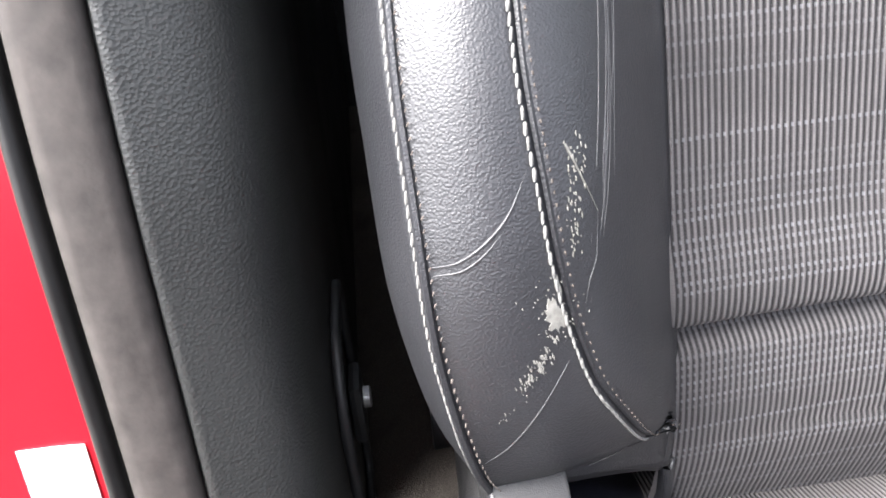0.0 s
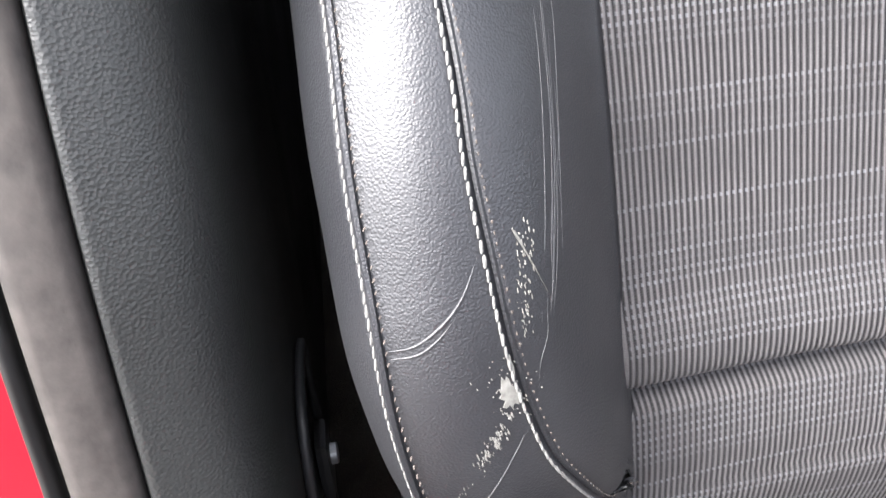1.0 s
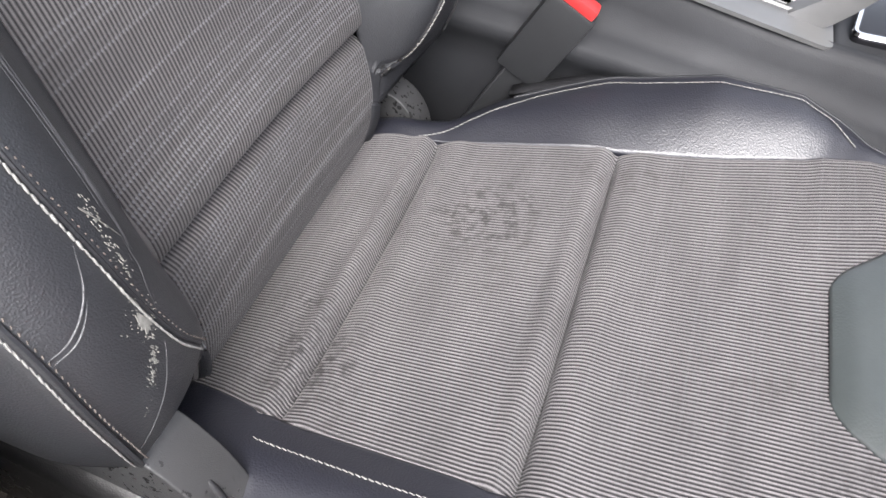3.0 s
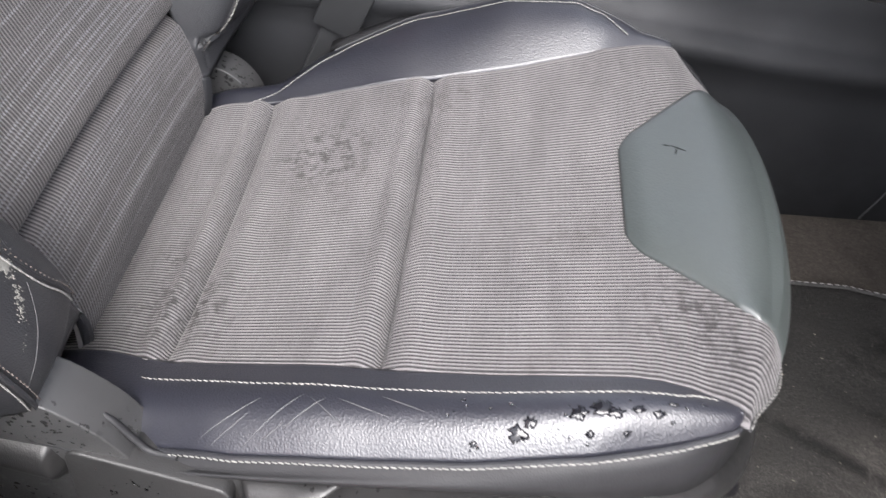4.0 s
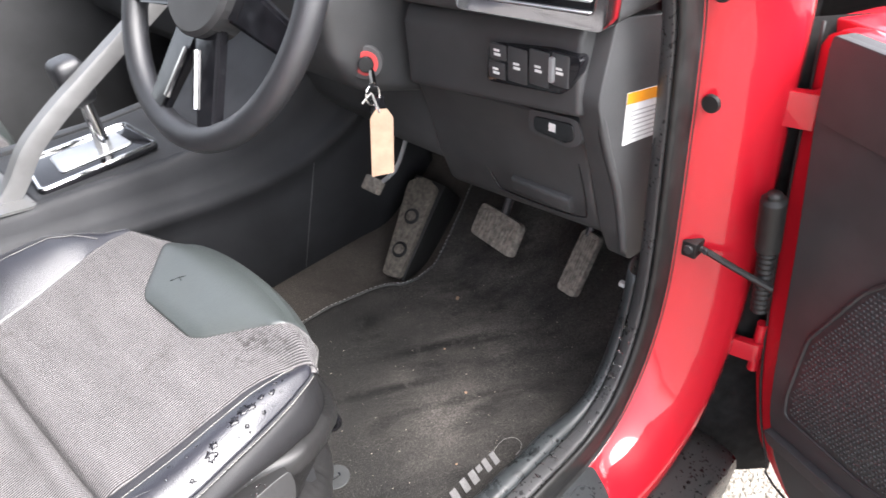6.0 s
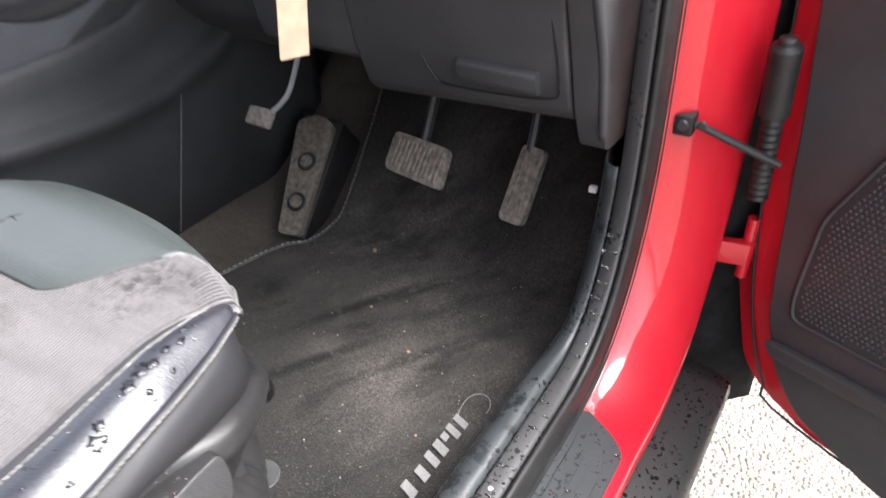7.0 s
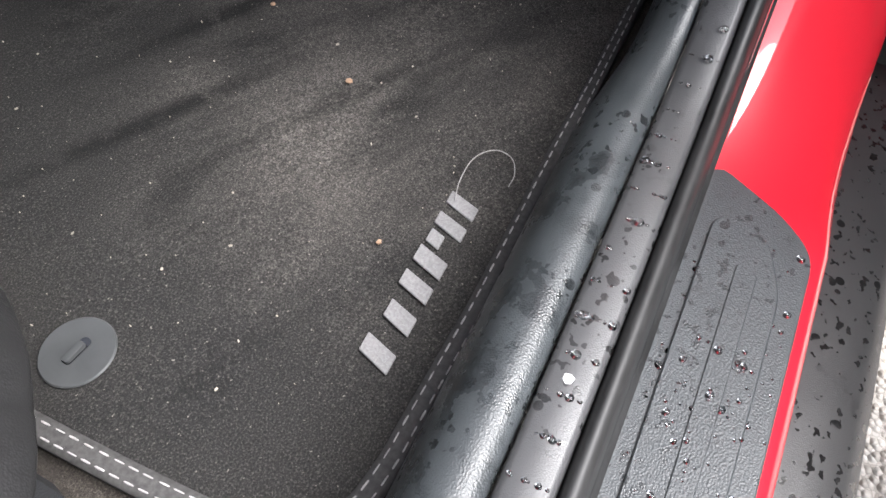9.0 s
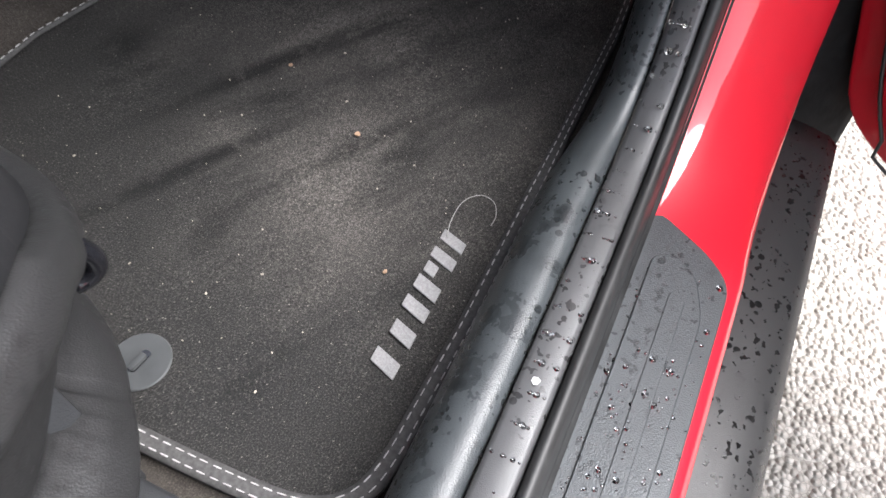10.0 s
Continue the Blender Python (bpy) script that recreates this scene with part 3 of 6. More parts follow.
outer_near = interp([(-0.56, 0.232), (-0.47, 0.236), (-0.44, 0.238), (-0.42, 0.240), (-0.40, 0.242), (-0.36, 0.247), (-0.296, 0.248), (-0.2, 0.246), (-0.126, 0.239), (-0.07, 0.2245), (-0.045, 0.2155), (-0.034, 0.2105), (-0.026, 0.2035)])
outer_far = interp([(-0.56, 0.18), (-0.47, 0.185), (-0.44, 0.195), (-0.395, 0.225), (-0.34, 0.245), (-0.295, 0.258), (-0.2, 0.268), (-0.126, 0.266), (-0.09, 0.258), (-0.06, 0.244), (-0.026, 0.234)])


def outer_w(x, side=-1):
    return outer_near(x) if side < 0 else outer_far(x)


rise_near = interp([(-0.56, 0.015), (-0.44, 0.012), (-0.40, 0.013), (-0.378, 0.014), (-0.3, 0.009), (-0.2, 0.007), (-0.126, 0.004), (-0.06, -0.008), (-0.028, -0.015)])
rise_far = interp([(-0.56, 0.01), (-0.44, 0.012), (-0.395, 0.022), (-0.3, 0.034), (-0.2, 0.046), (-0.126, 0.034), (-0.08, 0.012), (-0.06, 0.0), (-0.026, -0.012)])


def front_pull(x, y):
    k = float(np.clip((x + 0.035) / 0.065, 0, 1))
    return (0.80 if y < 0.02 else 0.95) * (y - 0.02) ** 2 * k * k * (3 - 2 * k)


def dish(x, y):
    """How the cloth dips or rises across the seat."""
    w = insert_w(x, y)
    swell = 0.017 * math.exp(-((y / w + 0.80) / 0.20) ** 2) * float(np.clip((x + 0.05) / 0.05, 0, 1))
    return swell + 0.010 * (abs(y) / w) ** 2.5 * float(np.clip((0.02 - x) / 0.1, 0, 1)) - (0.022 if y < 0 else 0.024) * (abs(y) / w) ** 3 * float(np.clip((x + 0.10) / 0.10, 0, 1))


def cloth_point(i, s):
    """Point i along the spine, s from -1 to 1 across."""
    if i > 205:
        i = 205 + (i - 205) * (1 - (0.52 if s < 0 else 0.45) * s ** 6)
    x, z = float(np.interp(i, range(260), SPINE_X)), float(np.interp(i, range(260), SPINE_Z))
    y = s * insert_w(x, s)
    groove = sum(0.011 * (1 - s ** 12) * math.exp(-((x - c) / 0.0028) ** 2) + 0.004 * math.exp(-((x - c) / 0.012) ** 2) for c in (-0.442, -0.271))
    puff = 0.0050 * math.exp(-((x + 0.420) / 0.014) ** 2) + 0.0075 * math.exp(-((x + 0.286) / 0.010) ** 2) + 0.0035 * math.exp(-((x + 0.252) / 0.014) ** 2) + 0.0105 * math.exp(-((x + 0.454) / 0.0085) ** 2)
    tuck = 0.005 * max(0.0, (abs(s) - 0.965) / 0.035) ** 2
    x -= 0.012 * s ** 8 * float(np.clip((i - 212) / 20, 0, 1))
    return (x - front_pull(x, y), y, z + dish(x, y) - groove + puff * (1 - s * s * 0.5) - tuck)


def bolster_point(x, side, p):
    """A point of a side bolster: p 0 at the cloth, 1 at the piping."""
    wi, wo = insert_w(x, side), outer_w(x, side)
    rise = rise_near(x) if side < 0 else rise_far(x)
    z0 = seat_z(x) + dish(x, side * wi) - 0.0015
    z1 = seat_z(x) + rise
    y = wi - 0.003 + (wo - wi + 0.003) * p
    puff = (0.016 if side < 0 else 0.008) * math.sin(math.pi * min(1, p) ** 1.2) * float(np.clip((wo - wi) / 0.05, 0, 1))
    z = z0 + (z1 - z0) * (p ** 0.9) + puff
    return (x - front_pull(x, side * y), side * y, z)


far_seam = interp([(-0.466, 0.02), (-0.42, 0.50), (-0.36, 0.80), (-0.30, 0.86), (-0.13, 0.86), (-0.10, 0.72), (-0.07, 0.25)])

# plan line round the seat, rear outer corner to the front and back along the other side
SIDE = curve([(-0.64, 0.238), (-0.56, 0.242), (-0.46, 0.248), (-0.36, 0.252), (-0.28, 0.252), (-0.2, 0.250), (-0.126, 0.244), (-0.07, 0.232), (-0.035, 0.217), (-0.010, 0.196), (0.012, 0.163), (0.028, 0.122), (0.040, 0.06), (0.044, 0.0)], 60)
side_top = interp([(-0.64, 0.300), (-0.52, 0.290), (-0.46, 0.275), (-0.43, 0.260), (-0.378, 0.268), (-0.28, 0.281), (-0.2, 0.290), (-0.126, 0.297), (-0.06, 0.300), (-0.03, 0.298), (0.0, 0.288), (0.04, 0.262)])
side_low = interp([(-0.64, 0.298), (-0.52, 0.288), (-0.46, 0.274), (-0.43, 0.262), (-0.40, 0.258), (-0.378, 0.258), (-0.30, 0.264), (-0.22, 0.268), (-0.155, 0.268), (-0.08, 0.256), (-0.03, 0.240), (0.0, 0.215), (0.04, 0.18)])


def side_frame(k):
    """Plan point, outward direction and the way along, at row k of the side line."""
    t = np.gradient(SIDE, axis=0)[k]
    t /= np.linalg.norm(t)
    return SIDE[k], np.array((-t[1], t[0]))


def side_shell(rows, side, profile, thick=0.003):
    """Profile: function of (x) giving (outward, z) pairs."""
    pts = []
    for k in rows:
        c, o = side_frame(k)
        g = 0.0 if side < 0 else 0.02 * float(np.clip((-0.08 - c[0]) / 0.08, 0, 1)) + 0.026 * float(np.clip((c[0] + 0.16) / 0.1, 0, 1)) * float(np.clip(c[1] / 0.2, 0, 1))
        pts.append([(c[0] + o[0] * (n + g), side * (c[1] + o[1] * (n + g)), z) for n, z in profile(c[0], k)])
    return sheet(pts, thick, face=(0.3, side, 0.2))


LEVER_BAY = [(-0.352, 0.150), (-0.345, 0.195), (-0.331, 0.222), (-0.308, 0.250), (-0.281, 0.268), (-0.248, 0.275), (-0.181, 0.277), (-0.112, 0.274), (-0.04, 0.272), (-0.04, 0.150), (-0.136, 0.146), (-0.20, 0.140), (-0.264, 0.132), (-0.33, 0.125)]
SWITCH = rounded([(-0.473, 0.2785), (-0.358, 0.252), (-0.375, 0.190), (-0.472, 0.216)], 0.012)


def inside_by(poly, x, z):
    """How far points lie inside a polygon; negative outside."""
    p = np.asarray(poly, float)
    q = np.roll(p, -1, 0)
    best = np.full(x.shape, 9.0)
    odd = np.zeros(x.shape, bool)
    for (ax, az), (bx, bz) in zip(p, q):
        dx, dz = bx - ax, bz - az
        t = np.clip(((x - ax) * dx + (z - az) * dz) / (dx * dx + dz * dz), 0, 1)
        best = np.minimum(best, np.hypot(x - ax - t * dx, z - az - t * dz))
        cross = ((az > z) != (bz > z)) & (x < dx * (z - az) / (dz if abs(dz) > 1e-9 else 1e-9) + ax)
        odd ^= cross
    return np.where(odd, best, -best)


def ease(v, a, b):
    t = np.clip((v - a) / (b - a), 0, 1)
    return t * t * (3 - 2 * t)


def moulded(profile):
    """The door-side valance: a shell with a bay for the lever and a groove round the switch panel."""
    at = np.linspace(0, 53, 300)
    plan = np.stack([np.interp(at, range(60), SIDE[:, c]) for c in (0, 1)], 1)
    t = np.gradient(plan, axis=0)
    t /= np.linalg.norm(t, axis=1, keepdims=True)
    pts = []
    for (x, y), (tx, ty) in zip(plan, t):
        rows = curve([(n, z, 0) for n, z in profile(x, 0)], 96)
        pts.append([(x - ty * n, -(y + tx * n), z) for n, z, _ in rows])
    p = np.array(pts)
    bay = inside_by(LEVER_BAY, p[:, :, 0], p[:, :, 2])
    ring = inside_by(SWITCH, p[:, :, 0], p[:, :, 2])
    sunk = (0.026 * ease(bay, -0.003, 0.016) - 0.003 * np.exp(-((bay + 0.008) / 0.007) ** 2)) * ease(-p[:, :, 0], 0.085, 0.17)
    sunk += 0.014 * ease(ring, -0.014, -0.005)
    p[:, :, 1] += sunk * ease(-p[:, :, 1], 0.20, 0.235)
    return sheet(p, 0.003, face=(0.3, -1, 0.2))


def smooth(table):
    """A table read as a smooth curve."""
    return interp(curve(table, 160))


SEAM_Z = 0.361


def leaned(bm, z0, k):
    """Tips a moulding back, so that its face looks a little upwards."""
    for v in bm.verts:
        v.co.y += k * (v.co.z - z0)
    return bm


def back_base(z):
    """The backrest's cloth at its edges, without the cross seam's dent."""
    if z < SEAM_Z:
        return -0.514 + 0.010 * math.sin(math.pi * (SEAM_Z - z) / 0.122) - 0.02 * max(0, 0.26 - z)
    return -0.514 - (0.27 * (z - SEAM_Z) if z < 0.57 else 0.0564 + 0.42 * (z - 0.57))


def back_x(z):
    """The front of the backrest at its middle."""
    dent = 0.011 * math.exp(-((z - SEAM_Z - 0.002) / 0.0055) ** 2)
    return back_base(z) - dent + 0.006 * math.exp(-((z - SEAM_Z - 0.029) / 0.02) ** 2)


back_w = interp([(0.2, 0.152), (0.36, 0.151), (0.5, 0.1525), (0.57, 0.155), (0.8, 0.165), (1.0, 0.15)])
stitch_w = smooth([(0.15, 0.150), (0.3225, 0.150), (0.3235, 0.155), (0.3275, 0.163), (0.336, 0.171), (0.352, 0.1815), (0.380, 0.197), (0.400, 0.2080), (0.428, 0.217), (0.454, 0.2223), (0.476, 0.2250), (0.516, 0.2292), (0.553, 0.2300), (0.65, 0.236), (0.80, 0.230), (1.0, 0.205)])
stitch_x = smooth([(0.15, -0.520), (0.26, -0.500), (0.323, -0.4965), (0.336, -0.482), (0.352, -0.470), (0.380, -0.4580), (0.400, -0.4555), (0.428, -0.4585), (0.454, -0.4630), (0.476, -0.4690), (0.516, -0.4835), (0.553, -0.5010), (0.65, -0.548), (0.80, -0.622), (1.0, -0.712)])
pipe_w = smooth([(0.15, 0.225), (0.27, 0.240), (0.324, 0.250), (0.345, 0.256), (0.372, 0.262), (0.409, 0.2680), (0.4365, 0.2706), (0.4786, 0.2718), (0.517, 0.2728), (0.572, 0.2710), (0.68, 0.270), (0.85, 0.255), (1.0, 0.22)])
pipe_x = smooth([(0.15, -0.500), (0.27, -0.484), (0.324, -0.472), (0.345, -0.4645), (0.372, -0.4600), (0.409, -0.4604), (0.4365, -0.4640), (0.458, -0.4700), (0.4786, -0.4787), (0.517, -0.4965), (0.5535, -0.5170), (0.572, -0.5285), (0.68, -0.585), (0.85, -0.665), (1.0, -0.735)])
hem = smooth([(-1.0, 0.225), (0.0, 0.235), (0.5, 0.262), (1.0, 0.292), (1.5, 0.313), (2.0, 0.322), (2.25, 0.334), (2.6, 0.362), (3.0, 0.385), (4.0, 0.40)])


def back_point(z, side, p):
    """A point of the backrest's side: p 0 cloth edge, 1 stitch line, 2 piping, 3 rear edge."""
    a, b, c = back_w(z), max(stitch_w(z), back_w(z) + 0.004), pipe_w(z)
    x0, x1, x2 = back_base(z), stitch_x(z), pipe_x(z)
    if p <= 1:
        y = a - 0.0035 + (b - a + 0.0035) * p
        x = x0 - 0.0015 + (x1 - x0) * math.sin(math.pi * 0.5 * p) ** 1.25
    elif p <= 2:
        q = p - 1
        y = b + (c - b) * q
        x = x1 + (x2 - x1) * q + 0.0065 * math.sin(math.pi * q) * float(np.clip((z - 0.25) / 0.1, 0, 1))
    else:
        q = p - 2
        y = c + 0.016 * math.sin(math.pi * 0.5 * min(1, q * 3.0)) - 0.012 * max(0, q - 0.5)
        x = x2 - 0.15 * q
    return (x, side * y, z)


def build_seat():
    seat = thing("car_seat", "black leather car seat with worn grey ribbed cloth centre", "car seat", "front seats")
    # cushion cloth in three panels
    cuts = [int(np.argmin(np.abs(SPINE_X[:225] - v))) for v in (-0.442, -0.271)]
    arc = np.r_[0, np.cumsum(np.linalg.norm(np.diff(CENTRE, axis=0), axis=1))]
    s = np.linspace(-1, 1, 6 * 110 + 1)
    for name, a, b in (("rear_panel", 0, cuts[0]), ("middle_panel", cuts[0], cuts[1]), ("front_panel", cuts[1], 259)):
        pts, uv = [], []
        for k in s:
            row, ur = [], []
            for i in range(a, b + 1):
                x, y, z = cloth_point(i, k)
                r = 0.0008 * math.cos(2 * math.pi * k * 55)
                row.append((x, y, z + r))
                ur.append((k * 55 * RIB, arc[i]))
            pts.append(row)
            uv.append(ur)
        part(name, sheet(pts, 0.006, uv, face=(0, 0, 1)), CLOTH, seat, "grey ribbed cloth panel, soiled" if a == 0 else "", 180)
    # stitched edge of the cloth round the door-side front corner
    edge = [np.array(cloth_point(256, k)) for k in np.linspace(-0.995, -0.30, 60)]
    part("stitching", stitches([(p[0] + 0.0016, p[1] - 0.0012, p[2] - 0.001) for p in edge], 0.0036, 0.0014, 0.0005, 0.0005), THREAD, seat)
    part("piping", tube([(p[0] + 0.0004, p[1] - 0.0008, p[2] - 0.0045) for p in edge], 0.0018, 6), APRON_LEATHER, seat)
    # smooth leather panel let into the front
    half = interp([(-0.0955, 0.034), (-0.0945, 0.046), (-0.092, 0.056), (-0.088, 0.065), (-0.082, 0.074), (-0.06, 0.094), (-0.02, 0.132), (0.0, 0.140), (0.04, 0.142)])
    pts = []
    rows = [i for i in range(260) if SPINE_X[i] > -0.0955]
    for k in np.linspace(-1, 1, 41):
        row = []
        for i in rows:
            x, z = SPINE_X[i], SPINE_Z[i]
            y = k * half(x) + 0.006
            edge = 0.0060 * (1 - abs(k) ** 5) * math.sin(0.5 * math.pi * float(np.clip((x + 0.0955) / 0.022, 0, 1))) + 0.0008
            row.append((x - front_pull(x, y) + (edge if x > 0.02 else 0), y, z + dish(x, y) + edge))
        pts.append(row)
    part("thigh_panel", sheet(pts, 0.004, face=(0, 0, 1)), PANEL_LEATHER, seat, "smooth grey-black leather panel with a scratch", 180)
    for ax, ay, bx, by in ((-0.052, 0.050, -0.040, 0.040), (-0.047, 0.046, -0.049, 0.037), (-0.058, 0.052, -0.052, 0.049)):
        pts = []
        for f in np.linspace(0, 1, 8):
            x, y = ax + (bx - ax) * f, ay + (by - ay) * f
            pts.append((x - front_pull(x, y), y, seat_z(x) + dish(x, y) + 0.0066))
        part("scratch", tube(pts, [0.0007 * math.sin(math.pi * (0.1 + 0.8 * f)) for f in np.linspace(0, 1, 8)], 5), GLOSS, seat)
    for side, tag in ((-1, "near"), (1, "far")):
        xs = np.concatenate([np.linspace(-0.56, -0.05, 70), np.linspace(-0.047, -0.026, 10)])
        pts = []
        for x in xs:
            row = [bolster_point(x, side, p) for p in np.linspace(0, 1, 24)]
            e = row[0]
            pts.append([(e[0], e[1] + side * 0.004, e[2] - 0.018), (e[0], e[1] + side * 0.001, e[2] - 0.003)] + row)
        if side < 0:
            pts = pts[::-1]
        part("cushion_bolster", sheet(pts, 0.004, face=(0, 0, 1)), CUSHION_LEATHER, seat, "creased black leather bolster, wet in places" if side < 0 else "shiny black leather bolster", 180)
        xs2 = np.linspace(-0.445, -0.03, 96)
        if side < 0:
            line = [bolster_point(x, side, 0.34 if x < -0.07 else 0.34 * (-0.03 - x) / 0.04) for x in xs2 if x < -0.042]
            part("stitching", stitches([(a, b, c + 0.0008) for a, b, c in line], 0.0044, 0.0003, 0.0005, 0.0005), THREAD, seat)
        line = [bolster_point(x, side, 0.985) for x in np.linspace(-0.43 if side < 0 else -0.385, -0.03, 90)]
        for off in (0.0045,):
            seam = [(a, b + side * off, c + 0.001 - off * 0.6) for a, b, c in line] if side < 0 else [tuple(np.array(bolster_point(x, side, far_seam(x))) + np.array((0, 0, 0.0012))) for x in np.linspace(-0.462, -0.072, 96)]
            part("stitching", stitches(seam, 0.0044, 0.0003, 0.0005, 0.0005), THREAD, seat)
        part("piping", tube([(a, b + side * 0.0022, c - 0.0012) for a, b, c in line], 0.0018, 6), BLACK_LEATHER, seat)
        # leather apron under the piping, wrapping round the front
        def apron(x, k):
            t, b = side_top(x), side_low(x)
            if side > 0:
                t += 0.03 * float(np.clip((-0.1 - x) / 0.1, 0, 1)) * float(np.clip((x + 0.42) / 0.1, 0, 1))
            if side > 0:
                t += 0.008 * float(np.clip((x + 0.10) / 0.03, 0, 1)) * float(np.clip((0.02 - x) / 0.03, 0, 1))
            w = 0.016 * float(np.clip((x + 0.06) / 0.05, 0, 1))
            return [(-0.024 if side > 0 else -0.012 - w, t - 0.001), (-0.004 - w, t - 0.003), (0.0 - w, t - 0.010), (0.003 - w, (t + b) / 2), (0.003 - 0.7 * w, b), (-0.004 - 0.7 * w, b - 0.006)]
        part("apron", side_shell([k for k in range(60) if side < 0 or SIDE[k][0] > -0.40], side, apron), APRON_LEATHER, seat, "black leather side apron", 180)
        # moulded plastic valance under the apron
        def valance(x, k):
            b = side_low(x)
            f = float(np.clip((x + 0.16) / 0.14, 0, 1))
            low = 0.115 - 0.015 * f
            rows = [(-0.006, b - 0.004), (0.003, b - 0.0025), (0.012, b - 0.007), (0.0165, b - 0.016), (0.0175, b - 0.027), (0.013, b - 0.036), (0.006, b - 0.044), (0.0, (b + low) / 2),
                    (-0.009, low + 0.046), (-0.012, low + 0.036), (-0.004, low + 0.026), (0.010, low + 0.014), (0.020, low), (0.020, low - 0.006), (0.004, low - 0.010)]
            g = 0.009 * float(np.clip((x + 0.085) / 0.06, 0, 1))
            return [(n - g - 0.026 * f * max(0.0, (b - z) / (b - low)) ** 1.2, z) for n, z in rows]
        if side < 0:
            part("valance", moulded(valance), TRIM, seat, "dark grey plastic side valance with wet marks", 180)
            continue
        part("valance", side_shell([k for k in range(54) if side < 0 or SIDE[k][0] > -0.36], side, valance), TRIM, seat, "dark grey plastic side valance with wet marks", 180)
    # height lever, switch panel and pivot on the door side
    lever = rounded([(-0.323, 0.204), (-0.318, 0.220), (-0.306, 0.231), (-0.284, 0.238), (-0.234, 0.243), (-0.184, 0.248), (-0.133, 0.252), (-0.110, 0.252), (-0.111, 0.236), (-0.119, 0.222), (-0.132, 0.217), (-0.186, 0.214), (-0.239, 0.209), (-0.272, 0.200), (-0.298, 0.182), (-0.316, 0.186)], 0.006)
    part("lever", leaned(prism(lever, "y", -0.270, -0.236, 0.006, 4), 0.23, 0.50), TRIM, seat, "long grey plastic height lever")
    part("pivot", moved_disc((-0.300, -0.268, 0.190), 0.025, 0.003), TRIM, seat)
    part("lumbar_switch", leaned(prism(SWITCH, "y", -0.2675, -0.240, 0.003, 3), 0.235, 0.30), TRIM, seat, "grey switch panel beaded with rain")
    # glossy loop of the slide handle under the front corner
    loop = [(-0.020 + 0.75 * (0.020 * math.cos(a) + 0.002) - 0.03 * math.sin(a) * 0.3, -0.182 - 0.50 * (0.020 * math.cos(a) + 0.002), 0.194 + 0.024 * math.sin(a)) for a in np.linspace(-1.7, 1.7, 24)]
    part("slide_handle", tube(loop, 0.0048, 10), GLOSS, seat, "glossy black slide handle loop", 180)
    # leather tab folded over where the cushion's piping ends
    fold = curve([(-0.49, -0.232, 0.303), (-0.468, -0.233, 0.305), (-0.450, -0.235, 0.303), (-0.438, -0.238, 0.296), (-0.428, -0.241, 0.280), (-0.418, -0.244, 0.268), (-0.400, -0.245, 0.265)], 30)
    part("tab", sheet([[(x, y + d, z + h) for d, h in ((0.0035, -0.004), (0.002, 0.0), (0.0, 0.001), (-0.002, -0.001), (-0.002, -0.010))] for x, y, z in fold], 0.0015, face=(0, -0.3, 1)), APRON_LEATHER, seat, "", 180)
    # backrest
    zs = np.concatenate([np.linspace(0.225, 0.346, 26), np.linspace(0.348, 0.376, 20), np.linspace(0.381, 1.0, 60)])
    pts, uv = [], []
    for k in np.linspace(-1, 1, 6 * 90 + 1):
        row, ur = [], []
        for z in zs:
            y = k * back_w(z)
            x = back_x(z) - 0.006 * (1 - k * k) * (1 if z > 0.3 else 0.5) + 0.0005 * math.cos(2 * math.pi * k * 45)
            row.append((x, y, z))
            ur.append((k * 45 * RIB, z + 2))
        pts.append(row)
        uv.append(ur)
    part("back_cloth", sheet(pts, 0.006, uv, face=(1, 0, 0)), BACK_CLOTH, seat, "grey ribbed cloth back panel with a cross seam", 180)
    for side in (-1, 1):
        for name, a, b in (("back_inset", 0.0, 1.0), ("back_bolster", 1.0, 2.0), ("back_side", 2.0, 3.0)):
            pts = []
            for f in np.concatenate([[-1], np.linspace(0, 1, 120)]):
                # the hide is tucked under along its lower hem
                row = [back_point(hem(p) + 0.004 * (f < 0) + (1.0 - hem(p)) * max(0.0, f), side, p) for p in np.linspace(a, b, 18)]
                pts.append([(x - 0.012 * (f < 0), y - side * 0.008 * (f < 0), z) for x, y, z in row])
            if side > 0:
                pts = pts[::-1]
            part(name, sheet(pts, 0.004, face=(0.1, side, 0) if a == 2.0 else (1, side * 0.2, 0.2)), BLACK_LEATHER, seat, {"back_inset": "", "back_bolster": "black leather side bolster, scuffed and creased", "back_side": ""}[name], 180)
        zz = np.concatenate([np.linspace(0.3226, 0.335, 50), np.linspace(0.336, 0.98, 150)])
        line = [np.array(back_point(z, side, 1.0)) for z in zz]
        part("stitching", stitches([(p[0] + 0.0028, p[1] + side * 0.0025, p[2] - 0.0005) for p in line], 0.0050, 0.0003, 0.00062, 0.0004), THREAD, seat)
        part("stitching", stitches([(p[0] + 0.0016, p[1] - side * 0.0035, p[2]) for p in line], 0.0014, 0.0030, 0.0004), DARK_THREAD, seat)
        part("welt", tube([(p[0] - 0.0006, p[1] - side * 0.001, p[2]) for p in line], 0.0014, 6), BLACK_LEATHER, seat)
        zz = np.linspace(0.326, 0.98, 150)
        for off in (0.0035, -0.0035):
            seam = [back_point(z, side, 2.0 + (0.03 if off < 0 else -0.05)) for z in zz]
            part("stitching", stitches([(p[0] + 0.0020, p[1], p[2]) for p in seam], 0.0050 if off < 0 else 0.0016, 0.0004 if off < 0 else 0.0032, 0.00055 if off < 0 else 0.0004, 0.0004), THREAD if off < 0 else DARK_THREAD, seat)
